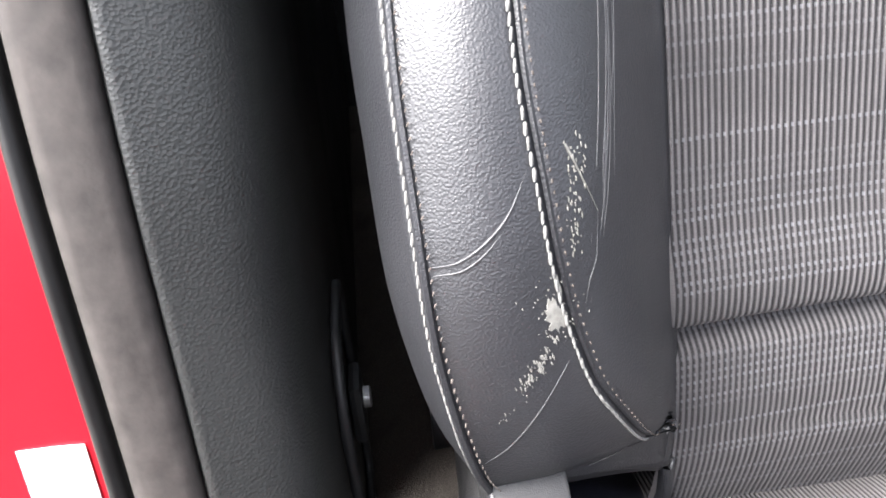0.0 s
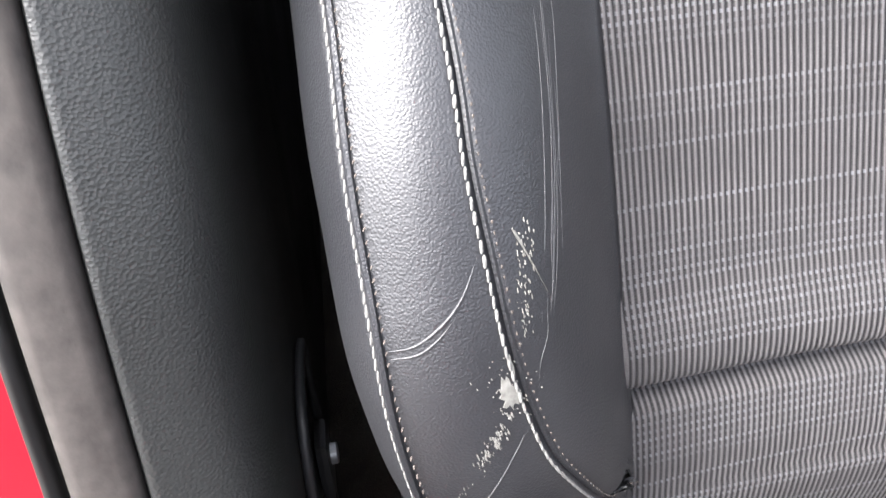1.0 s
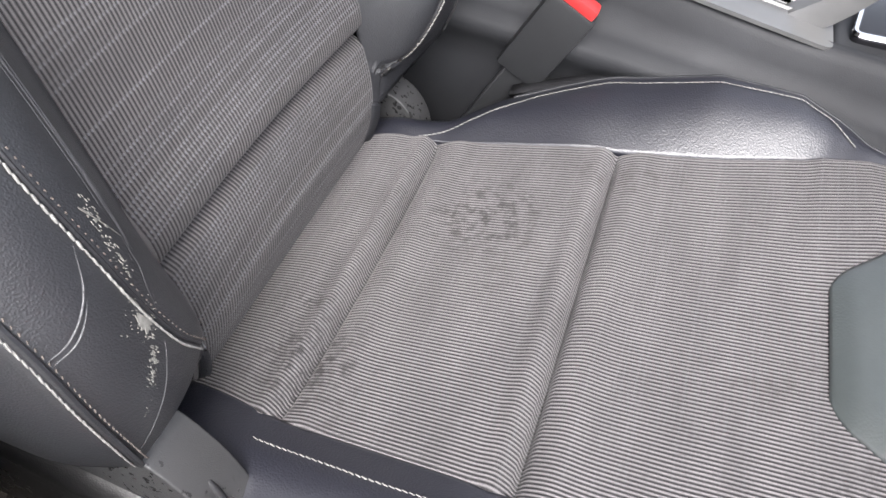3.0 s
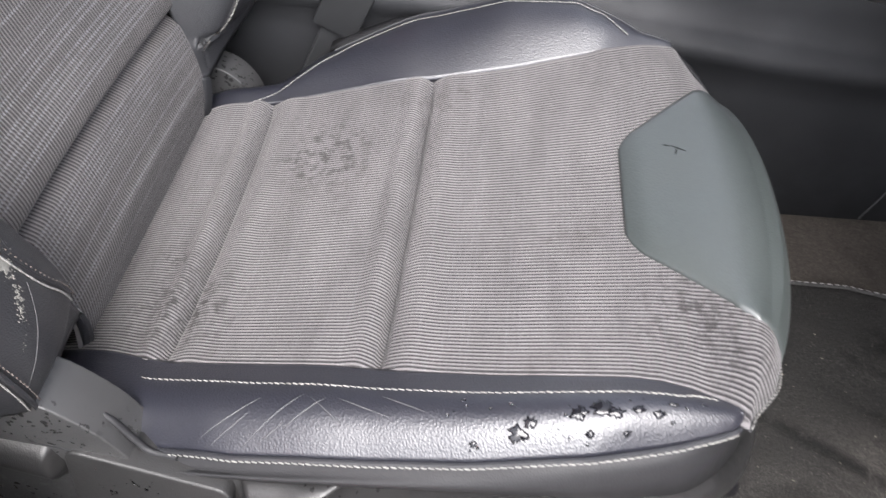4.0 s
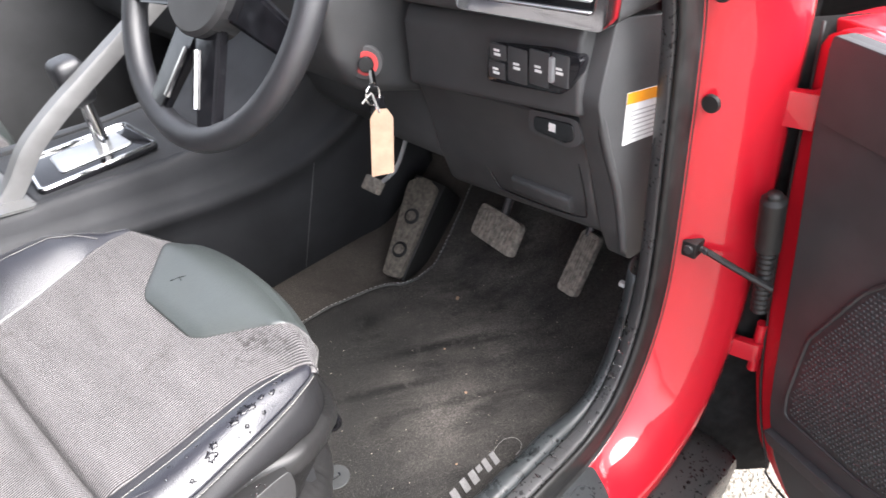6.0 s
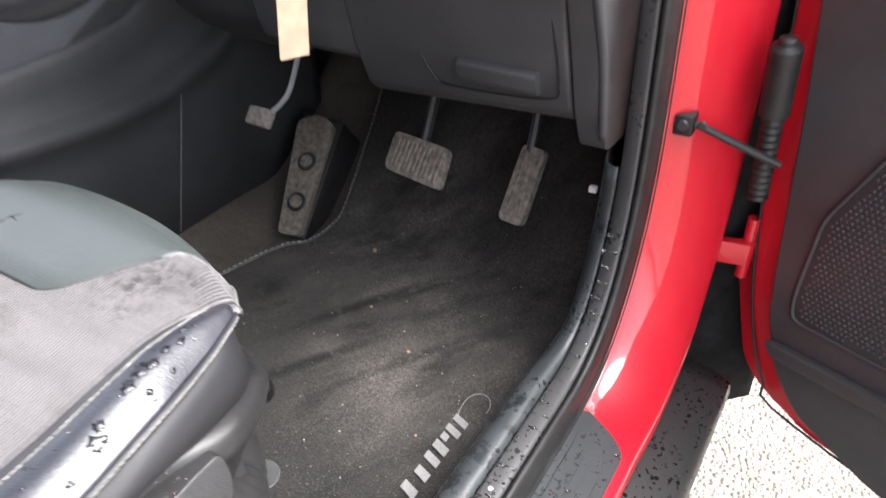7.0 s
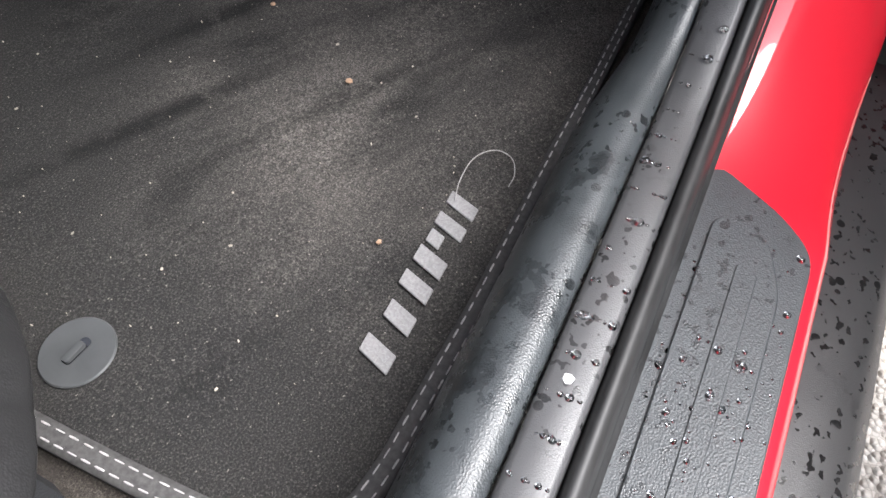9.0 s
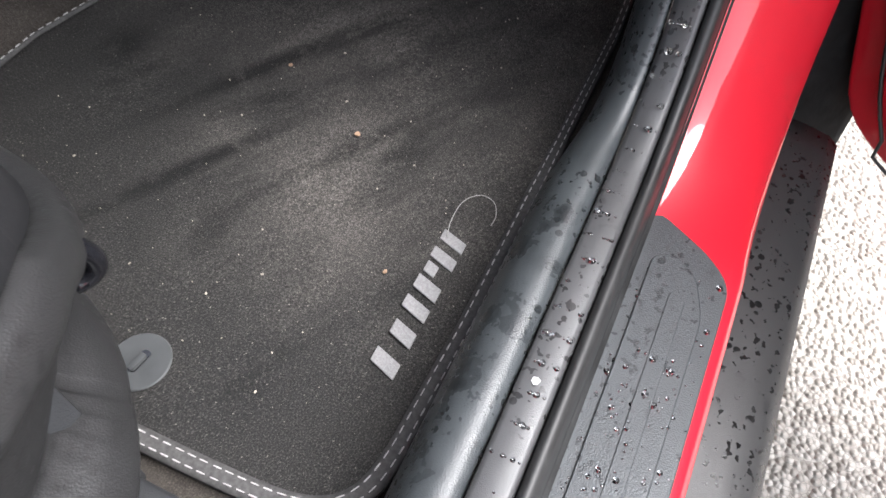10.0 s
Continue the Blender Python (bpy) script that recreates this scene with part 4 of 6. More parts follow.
        part("piping", tube([(p[0] + 0.0008, p[1], p[2]) for p in [back_point(z, side, 2.0) for z in zz]], 0.0018, 6), BLACK_LEATHER, seat)
    # rear shell
    pts = [[(back_x(z) - 0.105 - 0.02 * math.cos(y / 0.27 * 1.4), y, z) for y in np.linspace(-0.27, 0.27, 24)] for z in np.linspace(0.2, 1.0, 30)]
    part("back_shell", sheet(pts, 0.006), DARK_PLASTIC, seat, "", 180)
    part("top_roll", tube(curve([(-0.745, -0.20, 0.985), (-0.75, -0.1, 1.02), (-0.75, 0.1, 1.02), (-0.745, 0.20, 0.985)], 20), 0.05, 14), BLACK_LEATHER, seat, "", 180)
    # grey hinge cover where cushion and backrest meet
    for side in (-1, 1):
        cover = rounded([(-0.62, 0.16), (-0.63, 0.27), (-0.58, 0.292), (-0.53, 0.285), (-0.49, 0.272), (-0.47, 0.24), (-0.47, 0.16)] if side > 0 else [(-0.66, 0.16), (-0.65, 0.225), (-0.60, 0.290), (-0.555, 0.326), (-0.510, 0.340), (-0.470, 0.335), (-0.440, 0.300), (-0.425, 0.255), (-0.43, 0.16)], 0.02)
        part("hinge_cover", prism(cover, "y", *sorted((side * (0.215 if side < 0 else 0.19), side * (0.252 if side < 0 else 0.225))), 0.012, 4), STEP, seat, "grey plastic hinge cover")
    part("base_frame", box((-0.50, -0.20, 0.03), (-0.05, 0.20, 0.20), 0.01), DARK_PLASTIC, seat)
    for y in (-0.21, 0.21):
        part("rail", box((-0.55, y - 0.025, -0.008), (-0.06, y + 0.025, 0.045), 0.004), DARK_PLASTIC, seat)
        part("rail_end", box((-0.075, y - 0.03, -0.006), (-0.055, y + 0.03, 0.05), 0.008, 3), DARK_PLASTIC, seat)
    return seat


def blot(rnd, size, seed_shape=14):
    return [(size * rnd.uniform(0.55, 1.15) * math.cos(2 * math.pi * k / seed_shape), size * rnd.uniform(0.55, 1.15) * math.sin(2 * math.pi * k / seed_shape)) for k in range(seed_shape)]


def hide_marks(seat):
    """Bare patches, scratches and creases on the door-side backrest bolster and cushion bolster."""
    def on_back(z, p):
        x, y, zz = back_point(z, -1, p)
        return np.array((x, y, zz))

    def patch_mesh(spots, point, lift=0.0004):
        verts, faces = [], []
        for u, v, shape in spots:
            base = len(verts)
            c = point(u, v)
            ring = [point(u + a, v + b) for a, b in shape]
            nrm = np.cross(point(u + 0.004, v) - c, point(u, v + 0.03) - c)
            nrm /= max(1e-9, np.linalg.norm(nrm))
            if nrm[0] + nrm[2] < 0:
                nrm = -nrm
            verts.append(tuple(c + nrm * lift * 1.6))
            verts += [tuple(q + nrm * lift) for q in ring]
            verts += [tuple(q - nrm * 0.0006) for q in ring]
            n = len(ring)
            for k in range(n):
                j = (k + 1) % n
                faces.append((base, base + 1 + k, base + 1 + j))
                faces.append((base + 1 + k, base + 1 + n + k, base + 1 + n + j, base + 1 + j))
        return mesh_of(verts, faces)

    rnd = random.Random(11)
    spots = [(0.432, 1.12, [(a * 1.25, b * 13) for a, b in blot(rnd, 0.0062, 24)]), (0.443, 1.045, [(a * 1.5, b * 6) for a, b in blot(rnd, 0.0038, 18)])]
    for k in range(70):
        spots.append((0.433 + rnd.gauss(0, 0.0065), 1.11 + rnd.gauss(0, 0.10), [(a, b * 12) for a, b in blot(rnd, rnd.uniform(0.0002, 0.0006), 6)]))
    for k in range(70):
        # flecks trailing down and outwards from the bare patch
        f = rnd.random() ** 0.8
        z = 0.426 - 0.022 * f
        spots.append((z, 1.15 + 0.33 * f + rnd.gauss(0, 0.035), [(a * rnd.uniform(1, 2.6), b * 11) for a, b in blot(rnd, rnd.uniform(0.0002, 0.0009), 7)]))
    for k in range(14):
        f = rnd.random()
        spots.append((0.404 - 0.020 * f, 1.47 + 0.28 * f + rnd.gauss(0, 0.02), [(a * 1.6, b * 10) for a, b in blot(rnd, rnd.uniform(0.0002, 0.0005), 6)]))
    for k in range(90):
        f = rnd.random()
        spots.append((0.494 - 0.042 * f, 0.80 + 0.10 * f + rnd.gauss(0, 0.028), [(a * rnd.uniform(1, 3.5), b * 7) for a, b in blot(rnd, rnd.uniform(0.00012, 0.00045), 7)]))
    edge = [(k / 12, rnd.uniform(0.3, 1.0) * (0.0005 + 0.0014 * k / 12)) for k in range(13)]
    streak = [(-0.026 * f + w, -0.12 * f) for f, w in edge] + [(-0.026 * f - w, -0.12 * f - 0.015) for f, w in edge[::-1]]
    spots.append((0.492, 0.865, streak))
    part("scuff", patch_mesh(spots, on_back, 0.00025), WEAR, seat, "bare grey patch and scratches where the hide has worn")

    # crease lines are thin raised cords of paler leather
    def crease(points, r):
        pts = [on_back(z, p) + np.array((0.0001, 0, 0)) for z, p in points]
        part("crease", tube(curve(pts, 40), [r * math.sin(math.pi * min(1, 0.08 + k / 40)) + 0.00005 for k in range(40)], 5), PALE_LEATHER, seat, "", 180)

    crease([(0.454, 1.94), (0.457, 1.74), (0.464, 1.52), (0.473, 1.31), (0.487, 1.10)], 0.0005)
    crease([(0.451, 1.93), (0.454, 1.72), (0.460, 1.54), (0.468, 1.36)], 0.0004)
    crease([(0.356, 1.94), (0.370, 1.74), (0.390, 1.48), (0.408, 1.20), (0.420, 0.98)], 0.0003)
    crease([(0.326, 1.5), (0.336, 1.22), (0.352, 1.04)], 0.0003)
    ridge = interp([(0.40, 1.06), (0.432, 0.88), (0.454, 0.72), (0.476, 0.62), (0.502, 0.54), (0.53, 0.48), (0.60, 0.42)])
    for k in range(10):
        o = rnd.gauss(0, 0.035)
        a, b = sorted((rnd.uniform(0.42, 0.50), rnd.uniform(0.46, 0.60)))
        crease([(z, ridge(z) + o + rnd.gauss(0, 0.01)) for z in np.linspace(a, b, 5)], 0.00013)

    def on_cushion(x, p):
        return np.array(bolster_point(x, -1, p)) + np.array((0, 0, 0.0001))

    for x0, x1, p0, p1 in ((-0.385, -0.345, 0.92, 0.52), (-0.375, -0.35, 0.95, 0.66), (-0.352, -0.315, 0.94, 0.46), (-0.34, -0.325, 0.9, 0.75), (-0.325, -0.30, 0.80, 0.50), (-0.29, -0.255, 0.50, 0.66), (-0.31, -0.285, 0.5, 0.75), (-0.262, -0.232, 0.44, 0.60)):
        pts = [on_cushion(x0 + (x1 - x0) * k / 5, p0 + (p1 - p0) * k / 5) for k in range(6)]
        part("crease", tube(curve(pts, 16), [0.00045 * math.sin(math.pi * (0.06 + 0.88 * k / 15)) for k in range(16)], 5), PALE_LEATHER, seat, "", 180)


def wet_patches(seat):
    """Water lying in dark ragged patches on the door-side cushion bolster."""
    rnd = random.Random(5)
    for x, p, size in ((-0.172, 0.80, 0.0052), (-0.165, 0.70, 0.0036), (-0.135, 0.62, 0.0048), (-0.120, 0.56, 0.0060), (-0.112, 0.64, 0.0042), (-0.098, 0.60, 0.0034), (-0.128, 0.82, 0.0024), (-0.085, 0.66, 0.0036), (-0.200, 0.86, 0.0020), (-0.075, 0.52, 0.0030), (-0.105, 0.84, 0.0022)):
        n = 26
        ring = [(size * rnd.uniform(0.45, 1.25) * math.cos(2 * math.pi * k / n) * 1.3, 16 * size * rnd.uniform(0.45, 1.25) * math.sin(2 * math.pi * k / n)) for k in range(n)]
        verts = [tuple(np.array(bolster_point(x, -1, p)) + np.array((0, 0, 0.0011)))]
        for scale, lift in ((0.75, 0.0009), (1.0, 0.0003), (1.0, -0.001)):
            verts += [tuple(np.array(bolster_point(x + a * scale, -1, min(0.97, p + b * scale))) + np.array((0, 0, lift))) for a, b in ring]
        faces = [(0, 1 + k, 1 + (k + 1) % n) for k in range(n)]
        for r in range(2):
            faces += [(1 + r * n + k, 1 + r * n + n + k, 1 + r * n + n + (k + 1) % n, 1 + r * n + (k + 1) % n) for k in range(n)]
        part("wet_patch", mesh_of(verts, faces), WET_LEATHER, seat, "dark patch of lying rainwater", 180)


def moved_disc(at, r, depth):
    bm = disc(r, depth, 28, 0.001)
    bmesh.ops.transform(bm, matrix=Matrix.Translation(at) @ Matrix.Rotation(radians(90), 4, "X"), verts=bm.verts)
    return bm


driver_seat = build_seat()
passenger_seat = copy_thing(driver_seat, pose(-0.05, 0.83, 0.02))
hide_marks(driver_seat)
wet_patches(driver_seat)

# ---------------------------------------------------------------- floor, mat
def floor_z(x, y):
    return -0.014 + max(0.0, x - 0.47) ** 1.2 * 0.86 if x > 0.47 else -0.010 - 0.004 * float(np.clip((x - 0.40) / 0.07, 0, 1))


def build_floor():
    xs = np.linspace(-0.75, 0.95, 70)
    pts = [[(x, y, floor_z(x, y) + 0.055 * float(np.clip((y - 0.19) / 0.07, 0, 1))) for y in np.linspace(-0.345, 0.29, 40)] for x in xs]
    fl = part("floor", sheet(pts, 0.01), FLOOR_CARPET, None, "", 180)
    tagged(fl, "dark brown-black car floor carpet", "floor", kind="structure")
    return fl


def mat_lift(x):
    return 0.0 if x < 0.47 else (x - 0.47) ** 1.2 * 0.9


def mat_inner(x):
    """Inner edge of the mat, towards the tunnel."""
    return float(np.interp(x, [-0.03, 0.25, 0.34, 0.372, 0.39, 0.42, 0.47, 0.592, 0.80], [0.195, 0.185, 0.163, 0.148, 0.126, 0.118, 0.122, 0.150, 0.20]))


def build_mat():
    mat = thing("floor_mat", "dusty black carpet floor mat with grey double-stitched binding", "floor mat")
    xs = np.linspace(-0.026, 0.78, 110)
    pts = []
    for x in xs:
        out = -0.318 + 0.02 * max(0.0, (0.02 - x) / 0.046) ** 2
        row = []
        for k in np.linspace(0, 1, 60):
            y = out + (mat_inner(x) - out) * k
            row.append((x, y, mat_lift(x) + 0.0015 * noise.noise((x * 9, y * 9, 3))))
        pts.append(row)
    part("carpet", sheet(pts, 0.006), MAT, mat, "", 180)
    edge = [(x, mat_inner(x), mat_lift(x)) for x in np.linspace(0.78, 0.0, 110)]
    edge += [(-0.022, 0.185, 0.0), (-0.030, 0.16, 0.0), (-0.030, 0.0, 0.0), (-0.030, -0.14, 0.0), (-0.029, -0.22, 0.0), (-0.026, -0.266, 0.0), (-0.016, -0.293, 0.0), (0.003, -0.307, 0.0), (0.03, -0.312, 0.0)]
    edge += [(x, -0.312 - 0.004 * min(1, (x - 0.03) / 0.1), mat_lift(x)) for x in np.linspace(0.05, 0.78, 60)]
    edge = curve(edge, 420)
    tang = np.gradient(edge, axis=0)
    tang /= np.linalg.norm(tang, axis=1, keepdims=True)
    nor = np.stack([-tang[:, 1], tang[:, 0], 0 * tang[:, 0]], 1)
    # wide tape along the rear edge, a narrow one along the other sides
    wide = np.array([1.0 if e[0] < 0.02 else (0.28 if e[1] > 0 else (0.95 if e[0] < 0.30 else 0.7)) for e in edge])
    wide = np.convolve(np.pad(wide, 6, mode="edge"), np.ones(13) / 13, "valid")
    band = [[tuple(e + n * o * w + np.array((0, 0, h))) for o, h in ((-0.0075, -0.004), (-0.007, 0.0022), (-0.003, 0.0034), (0.003, 0.0034), (0.007, 0.0022), (0.0075, -0.004))] for e, n, w in zip(edge, nor, wide)]
    part("binding", sheet(band, 0.001), BINDING, mat, "grey leatherette edge binding", 180)
    rear = [k for k in range(len(edge)) if wide[k] > 0.66]
    for o, rows in ((-0.0035, range(len(edge))), (0.0035, rear)):
        part("stitching", stitches([tuple(edge[k] + nor[k] * o * wide[k] + np.array((0, 0, 0.0038))) for k in rows], 0.0060, 0.0034, 0.0005), BINDING_THREAD, mat)
    # fixing disc with its slotted turn-button
    bm = disc(0.0218, 0.0022, 40, 0.0008)
    bmesh.ops.transform(bm, matrix=Matrix.Translation((0.013, -0.126, 0.001)), verts=bm.verts)
    fixing = part("fixing_disc", bm, GREYDISC, mat, "grey plastic mat fixing")
    slot = rounded([(-0.009, -0.0035), (0.009, -0.0035), (0.009, 0.0035), (-0.009, 0.0035)], 0.0034)
    part("slot", turned(prism(slot, "z", 0.0025, 0.0034), (0.013, -0.126, 0), -8), GLOSS, fixing)
    button = rounded([(-0.0075, -0.0022), (0.0065, -0.0022), (0.0065, 0.0022), (-0.0075, 0.0022)], 0.0021)
    part("turn_button", turned(prism(button, "z", 0.003, 0.0062, 0.0008, 2), (0.012, -0.1262, 0), -8), GREYDISC, fixing)
    # embroidered mark: plain slanted strokes
    for poly in MARK:
        part("embroidered_stroke", prism(poly, "z", 0.0006, 0.0021, 0.0005, 1), LOGO, mat, "pale grey embroidered slanted stroke")
    thread = curve([(0.193, -0.272, 0.003), (0.205, -0.270, 0.008), (0.222, -0.272, 0.012), (0.235, -0.281, 0.010), (0.236, -0.292, 0.006), (0.226, -0.298, 0.004), (0.216, -0.298, 0.003)], 40)
    part("loose_thread", tube(thread, 0.00035, 5), GREY_THREAD, mat, "", 180)
    return mat


def turned(bm, at, angle):
    bmesh.ops.transform(bm, matrix=Matrix.Translation(at) @ Matrix.Rotation(radians(angle), 4, "Z"), verts=bm.verts)
    return bm


def letter_box(x0, y0, w, h, slant=0.35):
    """A stroke w long (forwards) and h deep (towards the tunnel), slanted."""
    return [(x0, y0), (x0 + w, y0), (x0 + w + h * slant, y0 + h), (x0 + h * slant, y0 + h)]


MARK = [letter_box(0.072, -0.288, 0.012, 0.021), letter_box(0.097, -0.288, 0.012, 0.019), letter_box(0.119, -0.288, 0.011, 0.021),
        letter_box(0.137, -0.288, 0.012, 0.021), letter_box(0.156, -0.278, 0.010, 0.010), letter_box(0.166, -0.288, 0.010, 0.021), letter_box(0.183, -0.288, 0.010, 0.021)]
floor = build_floor()
floor_mat = build_mat()


# ---------------------------------------------------------------- pedals
def build_pedals():
    brake = thing("brake_pedal", "worn ribbed black rubber brake pedal", "pedal")
    m = Matrix.Translation((0.490, -0.030, 0.145)) @ Matrix.Rotation(radians(-8), 4, "Z") @ Matrix.Rotation(radians(-52), 4, "Y")
    pad = rounded([(-0.032, -0.058), (0.030, -0.050), (0.030, 0.056), (-0.030, 0.052)], 0.012)
    bm = prism(pad, "z", -0.010, 0.004, 0.003, 2)
    bmesh.ops.transform(bm, matrix=m, verts=bm.verts)
    p = part("pad", bm, PEDAL, brake)
    for i in range(11):
        y = -0.044 + i * 0.0085
        bm = box((-0.024, y - 0.0024, 0.0035), (0.022, y + 0.0024, 0.0068), 0.001, 1)
        bmesh.ops.transform(bm, matrix=m, verts=bm.verts)
        part("rib", bm, PEDAL, p)
    part("arm", tube(curve([(0.505, -0.03, 0.15), (0.56, -0.03, 0.26), (0.60, -0.03, 0.42)], 10), 0.008, 8), DARK_PLASTIC, brake)
    acc = thing("accelerator_pedal", "long worn ribbed black accelerator pedal", "pedal")
    m = Matrix.Translation((0.506, -0.198, 0.146)) @ Matrix.Rotation(radians(-8), 4, "Z") @ Matrix.Rotation(radians(-58), 4, "Y")
    pad = rounded([(-0.062, -0.020), (0.050, -0.019), (0.050, 0.019), (-0.062, 0.020)], 0.010)
    bm = prism(pad, "z", -0.012, 0.003, 0.003, 2)
    bmesh.ops.transform(bm, matrix=m, verts=bm.verts)
    p = part("pad", bm, PEDAL, acc)
    for i in range(6):
        y = -0.013 + i * 0.0052
        bm = box((-0.052, y - 0.0015, 0.0025), (0.042, y + 0.0015, 0.0052), 0.0008, 1)
        bmesh.ops.transform(bm, matrix=m, verts=bm.verts)
        part("rib", bm, PEDAL, p)
    part("arm", tube(curve([(0.530, -0.195, 0.178), (0.56, -0.192, 0.24), (0.59, -0.188, 0.36)], 10), 0.007, 8), DARK_PLASTIC, acc)
    rest = thing("footrest", "worn ribbed rubber footrest with two round studs", "footrest")
    m = Matrix.Translation((0.388, 0.158, 0.006)) @ Matrix.Rotation(radians(14), 4, "Z") @ Matrix.Rotation(radians(-42), 4, "Y")
    pad = rounded([(0.0, -0.018), (0.195, -0.030), (0.210, 0.002), (0.195, 0.036), (0.0, 0.021)], 0.010)
    bm = prism(pad, "z", -0.012, 0.004, 0.004, 2)
    bmesh.ops.transform(bm, matrix=m, verts=bm.verts)
    p = part("pad", bm, FOOTREST, rest)
    for i in range(8):
        y = -0.0155 + i * 0.0048
        bm = box((0.012, y - 0.0012, 0.0035), (0.205, y + 0.0012, 0.0055), 0.0006, 1)
        bmesh.ops.transform(bm, matrix=m, verts=bm.verts)
        part("rib", bm, FOOTREST, p)
    for x in (0.055, 0.125):
        bm = disc(0.0165, 0.004, 24, 0.0015)
        bmesh.ops.transform(bm, matrix=m @ Matrix.Translation((x, 0.0, 0.004)), verts=bm.verts)
        stud = part("stud", bm, RUBBER, p, "dark round stud")
        bm = disc(0.0105, 0.0025, 24, 0.001)
        bmesh.ops.transform(bm, matrix=m @ Matrix.Translation((x, 0.0, 0.0075)), verts=bm.verts)
        part("stud_cap", bm, FOOTREST, stud)
    wedge = prism([(0.0, -0.022), (0.205, -0.040), (0.215, 0.036), (0.0, 0.021)], "z", -0.10, -0.011, 0.004)
    bmesh.ops.transform(wedge, matrix=m, verts=wedge.verts)
    part("wedge", wedge, RUBBER, rest)
    park = thing("parking_brake_pedal", "small grey parking brake pedal on a bent arm", "pedal")
    part("pad", turned_y(box((-0.014, -0.020, -0.008), (0.014, 0.020, 0.008), 0.004, 2), (0.383, 0.170, 0.213), -50), PEDAL, park)
    part("arm", tube(curve([(0.39, 0.155, 0.22), (0.41, 0.135, 0.245), (0.44, 0.13, 0.30), (0.48, 0.13, 0.38)], 12), 0.004, 6), SILVER, park)


def turned_y(bm, at, angle):
    bmesh.ops.transform(bm, matrix=Matrix.Translation(at) @ Matrix.Rotation(radians(angle), 4, "Y"), verts=bm.verts)
    return bm


build_pedals()


# ---------------------------------------------------------------- dashboard
def slant(bm, k, y0=-0.08):
    """Leans a fascia so that it climbs towards the door."""
    for v in bm.verts:
        v.co.z += k * (y0 - v.co.y)
    return bm


def build_dash():
    dash = thing("dashboard", "black plastic dashboard with a knee panel and switches", "dashboard")
    knee = [(0.312, 0.494), (0.328, 0.45), (0.348, 0.37), (0.368, 0.318), (0.384, 0.302), (0.45, 0.295), (0.52, 0.32), (0.52, 0.494)]
    part("knee_panel", slant(prism(knee, "y", -0.318, -0.045, 0.008, 3), 0.06), DASH, dash, "black knee panel with a pull handle")
    part("lower_cover", prism([(0.332, 0.47), (0.350, 0.375), (0.358, 0.352), (0.376, 0.340), (0.45, 0.335), (0.52, 0.35), (0.52, 0.49), (0.34, 0.49)], "y", -0.0435, 0.108, 0.006, 3), DASH, dash)
    upper = [(0.288, 0.502), (0.286, 0.585), (0.296, 0.604), (0.52, 0.604), (0.52, 0.502), (0.30, 0.497)]
    part("switch_fascia", slant(prism(upper, "y", -0.330, -0.060, 0.008, 3), 0.10), DASH, dash)
    top = [(0.272, 0.612), (0.262, 0.69), (0.30, 0.78), (0.62, 0.80), (0.62, 0.612)]
    part("upper_dash", slant(prism(top, "y", -0.36, -0.07, 0.012, 3), 0.06), DASH, dash)
    part("top_pad", prism([(0.30, 0.70), (0.34, 0.80), (0.66, 0.82), (0.66, 0.70)], "y", -0.36, 1.20, 0.02, 3), DASH, dash)
    lower = [(0.44, 0.30), (0.38, 0.36), (0.34, 0.50), (0.32, 0.70), (0.60, 0.70), (0.60, 0.30)]
    part("passenger_dash", prism(lower, "y", 0.11, 1.20, 0.012, 3), DASH, dash)
    cap = rounded([(0.318, 0.632), (0.435, 0.606), (0.45, 0.44), (0.45, 0.28), (0.388, 0.285), (0.362, 0.34), (0.338, 0.42), (0.292, 0.545)], 0.012)
    part("end_cap", prism(cap, "y", -0.3515, -0.320, 0.006, 3), DASH, dash, "black dashboard end cap")
    ridge = curve([(0.300, -0.345, 0.545), (0.318, -0.350, 0.48), (0.345, -0.352, 0.41), (0.362, -0.352, 0.35), (0.372, -0.352, 0.31)], 30)
    part("ridge", tube(ridge, 0.0055, 8), DASH, dash, "", 180)
    label = part("warning_label", prism([(0.346, 0.475), (0.430, 0.459), (0.433, 0.522), (0.348, 0.539)], "y", -0.3526, -0.3516), WHITE, dash, "white label with an orange band and grey print")
    part("band", prism([(0.3476, 0.5255), (0.4323, 0.5085), (0.433, 0.522), (0.348, 0.539)], "y", -0.3530, -0.3527), ORANGE, label)
    for k in range(7):
        z = 0.516 - 0.0058 * k
        part("print_line", prism([(0.352, z - 0.002), (0.424, z - 0.0165), (0.4241, z - 0.0152), (0.3521, z - 0.0007)], "y", -0.3529, -0.3527), GREYPRINT, label)
    part("pull_handle", prism(rounded([(0.360, 0.382), (0.340, 0.376), (0.347, 0.352), (0.366, 0.350)], 0.006), "y", -0.284, -0.188, 0.003, 2), DASH, dash)
    groove = [(-0.115, 0.432), (-0.128, 0.40), (-0.150, 0.352), (-0.172, 0.340), (-0.29, 0.348), (-0.306, 0.37), (-0.302, 0.44)]
    line = curve([(0.338 + (0.43 - z) * 0.22 - 0.0012, y, z) for y, z in groove], 50)
    part("panel_gap", tube(line, 0.0013, 5), GLOSS, dash, "", 180)
    cluster = rounded([(-0.207, 0.543), (-0.211, 0.588), (-0.30, 0.600), (-0.338, 0.599), (-0.334, 0.580), (-0.316, 0.553)], 0.008)
    cl = part("switch_bank", prism(cluster, "x", 0.277, 0.292, 0.002, 2), GLOSS, dash, "gloss black switch bank with white symbols")
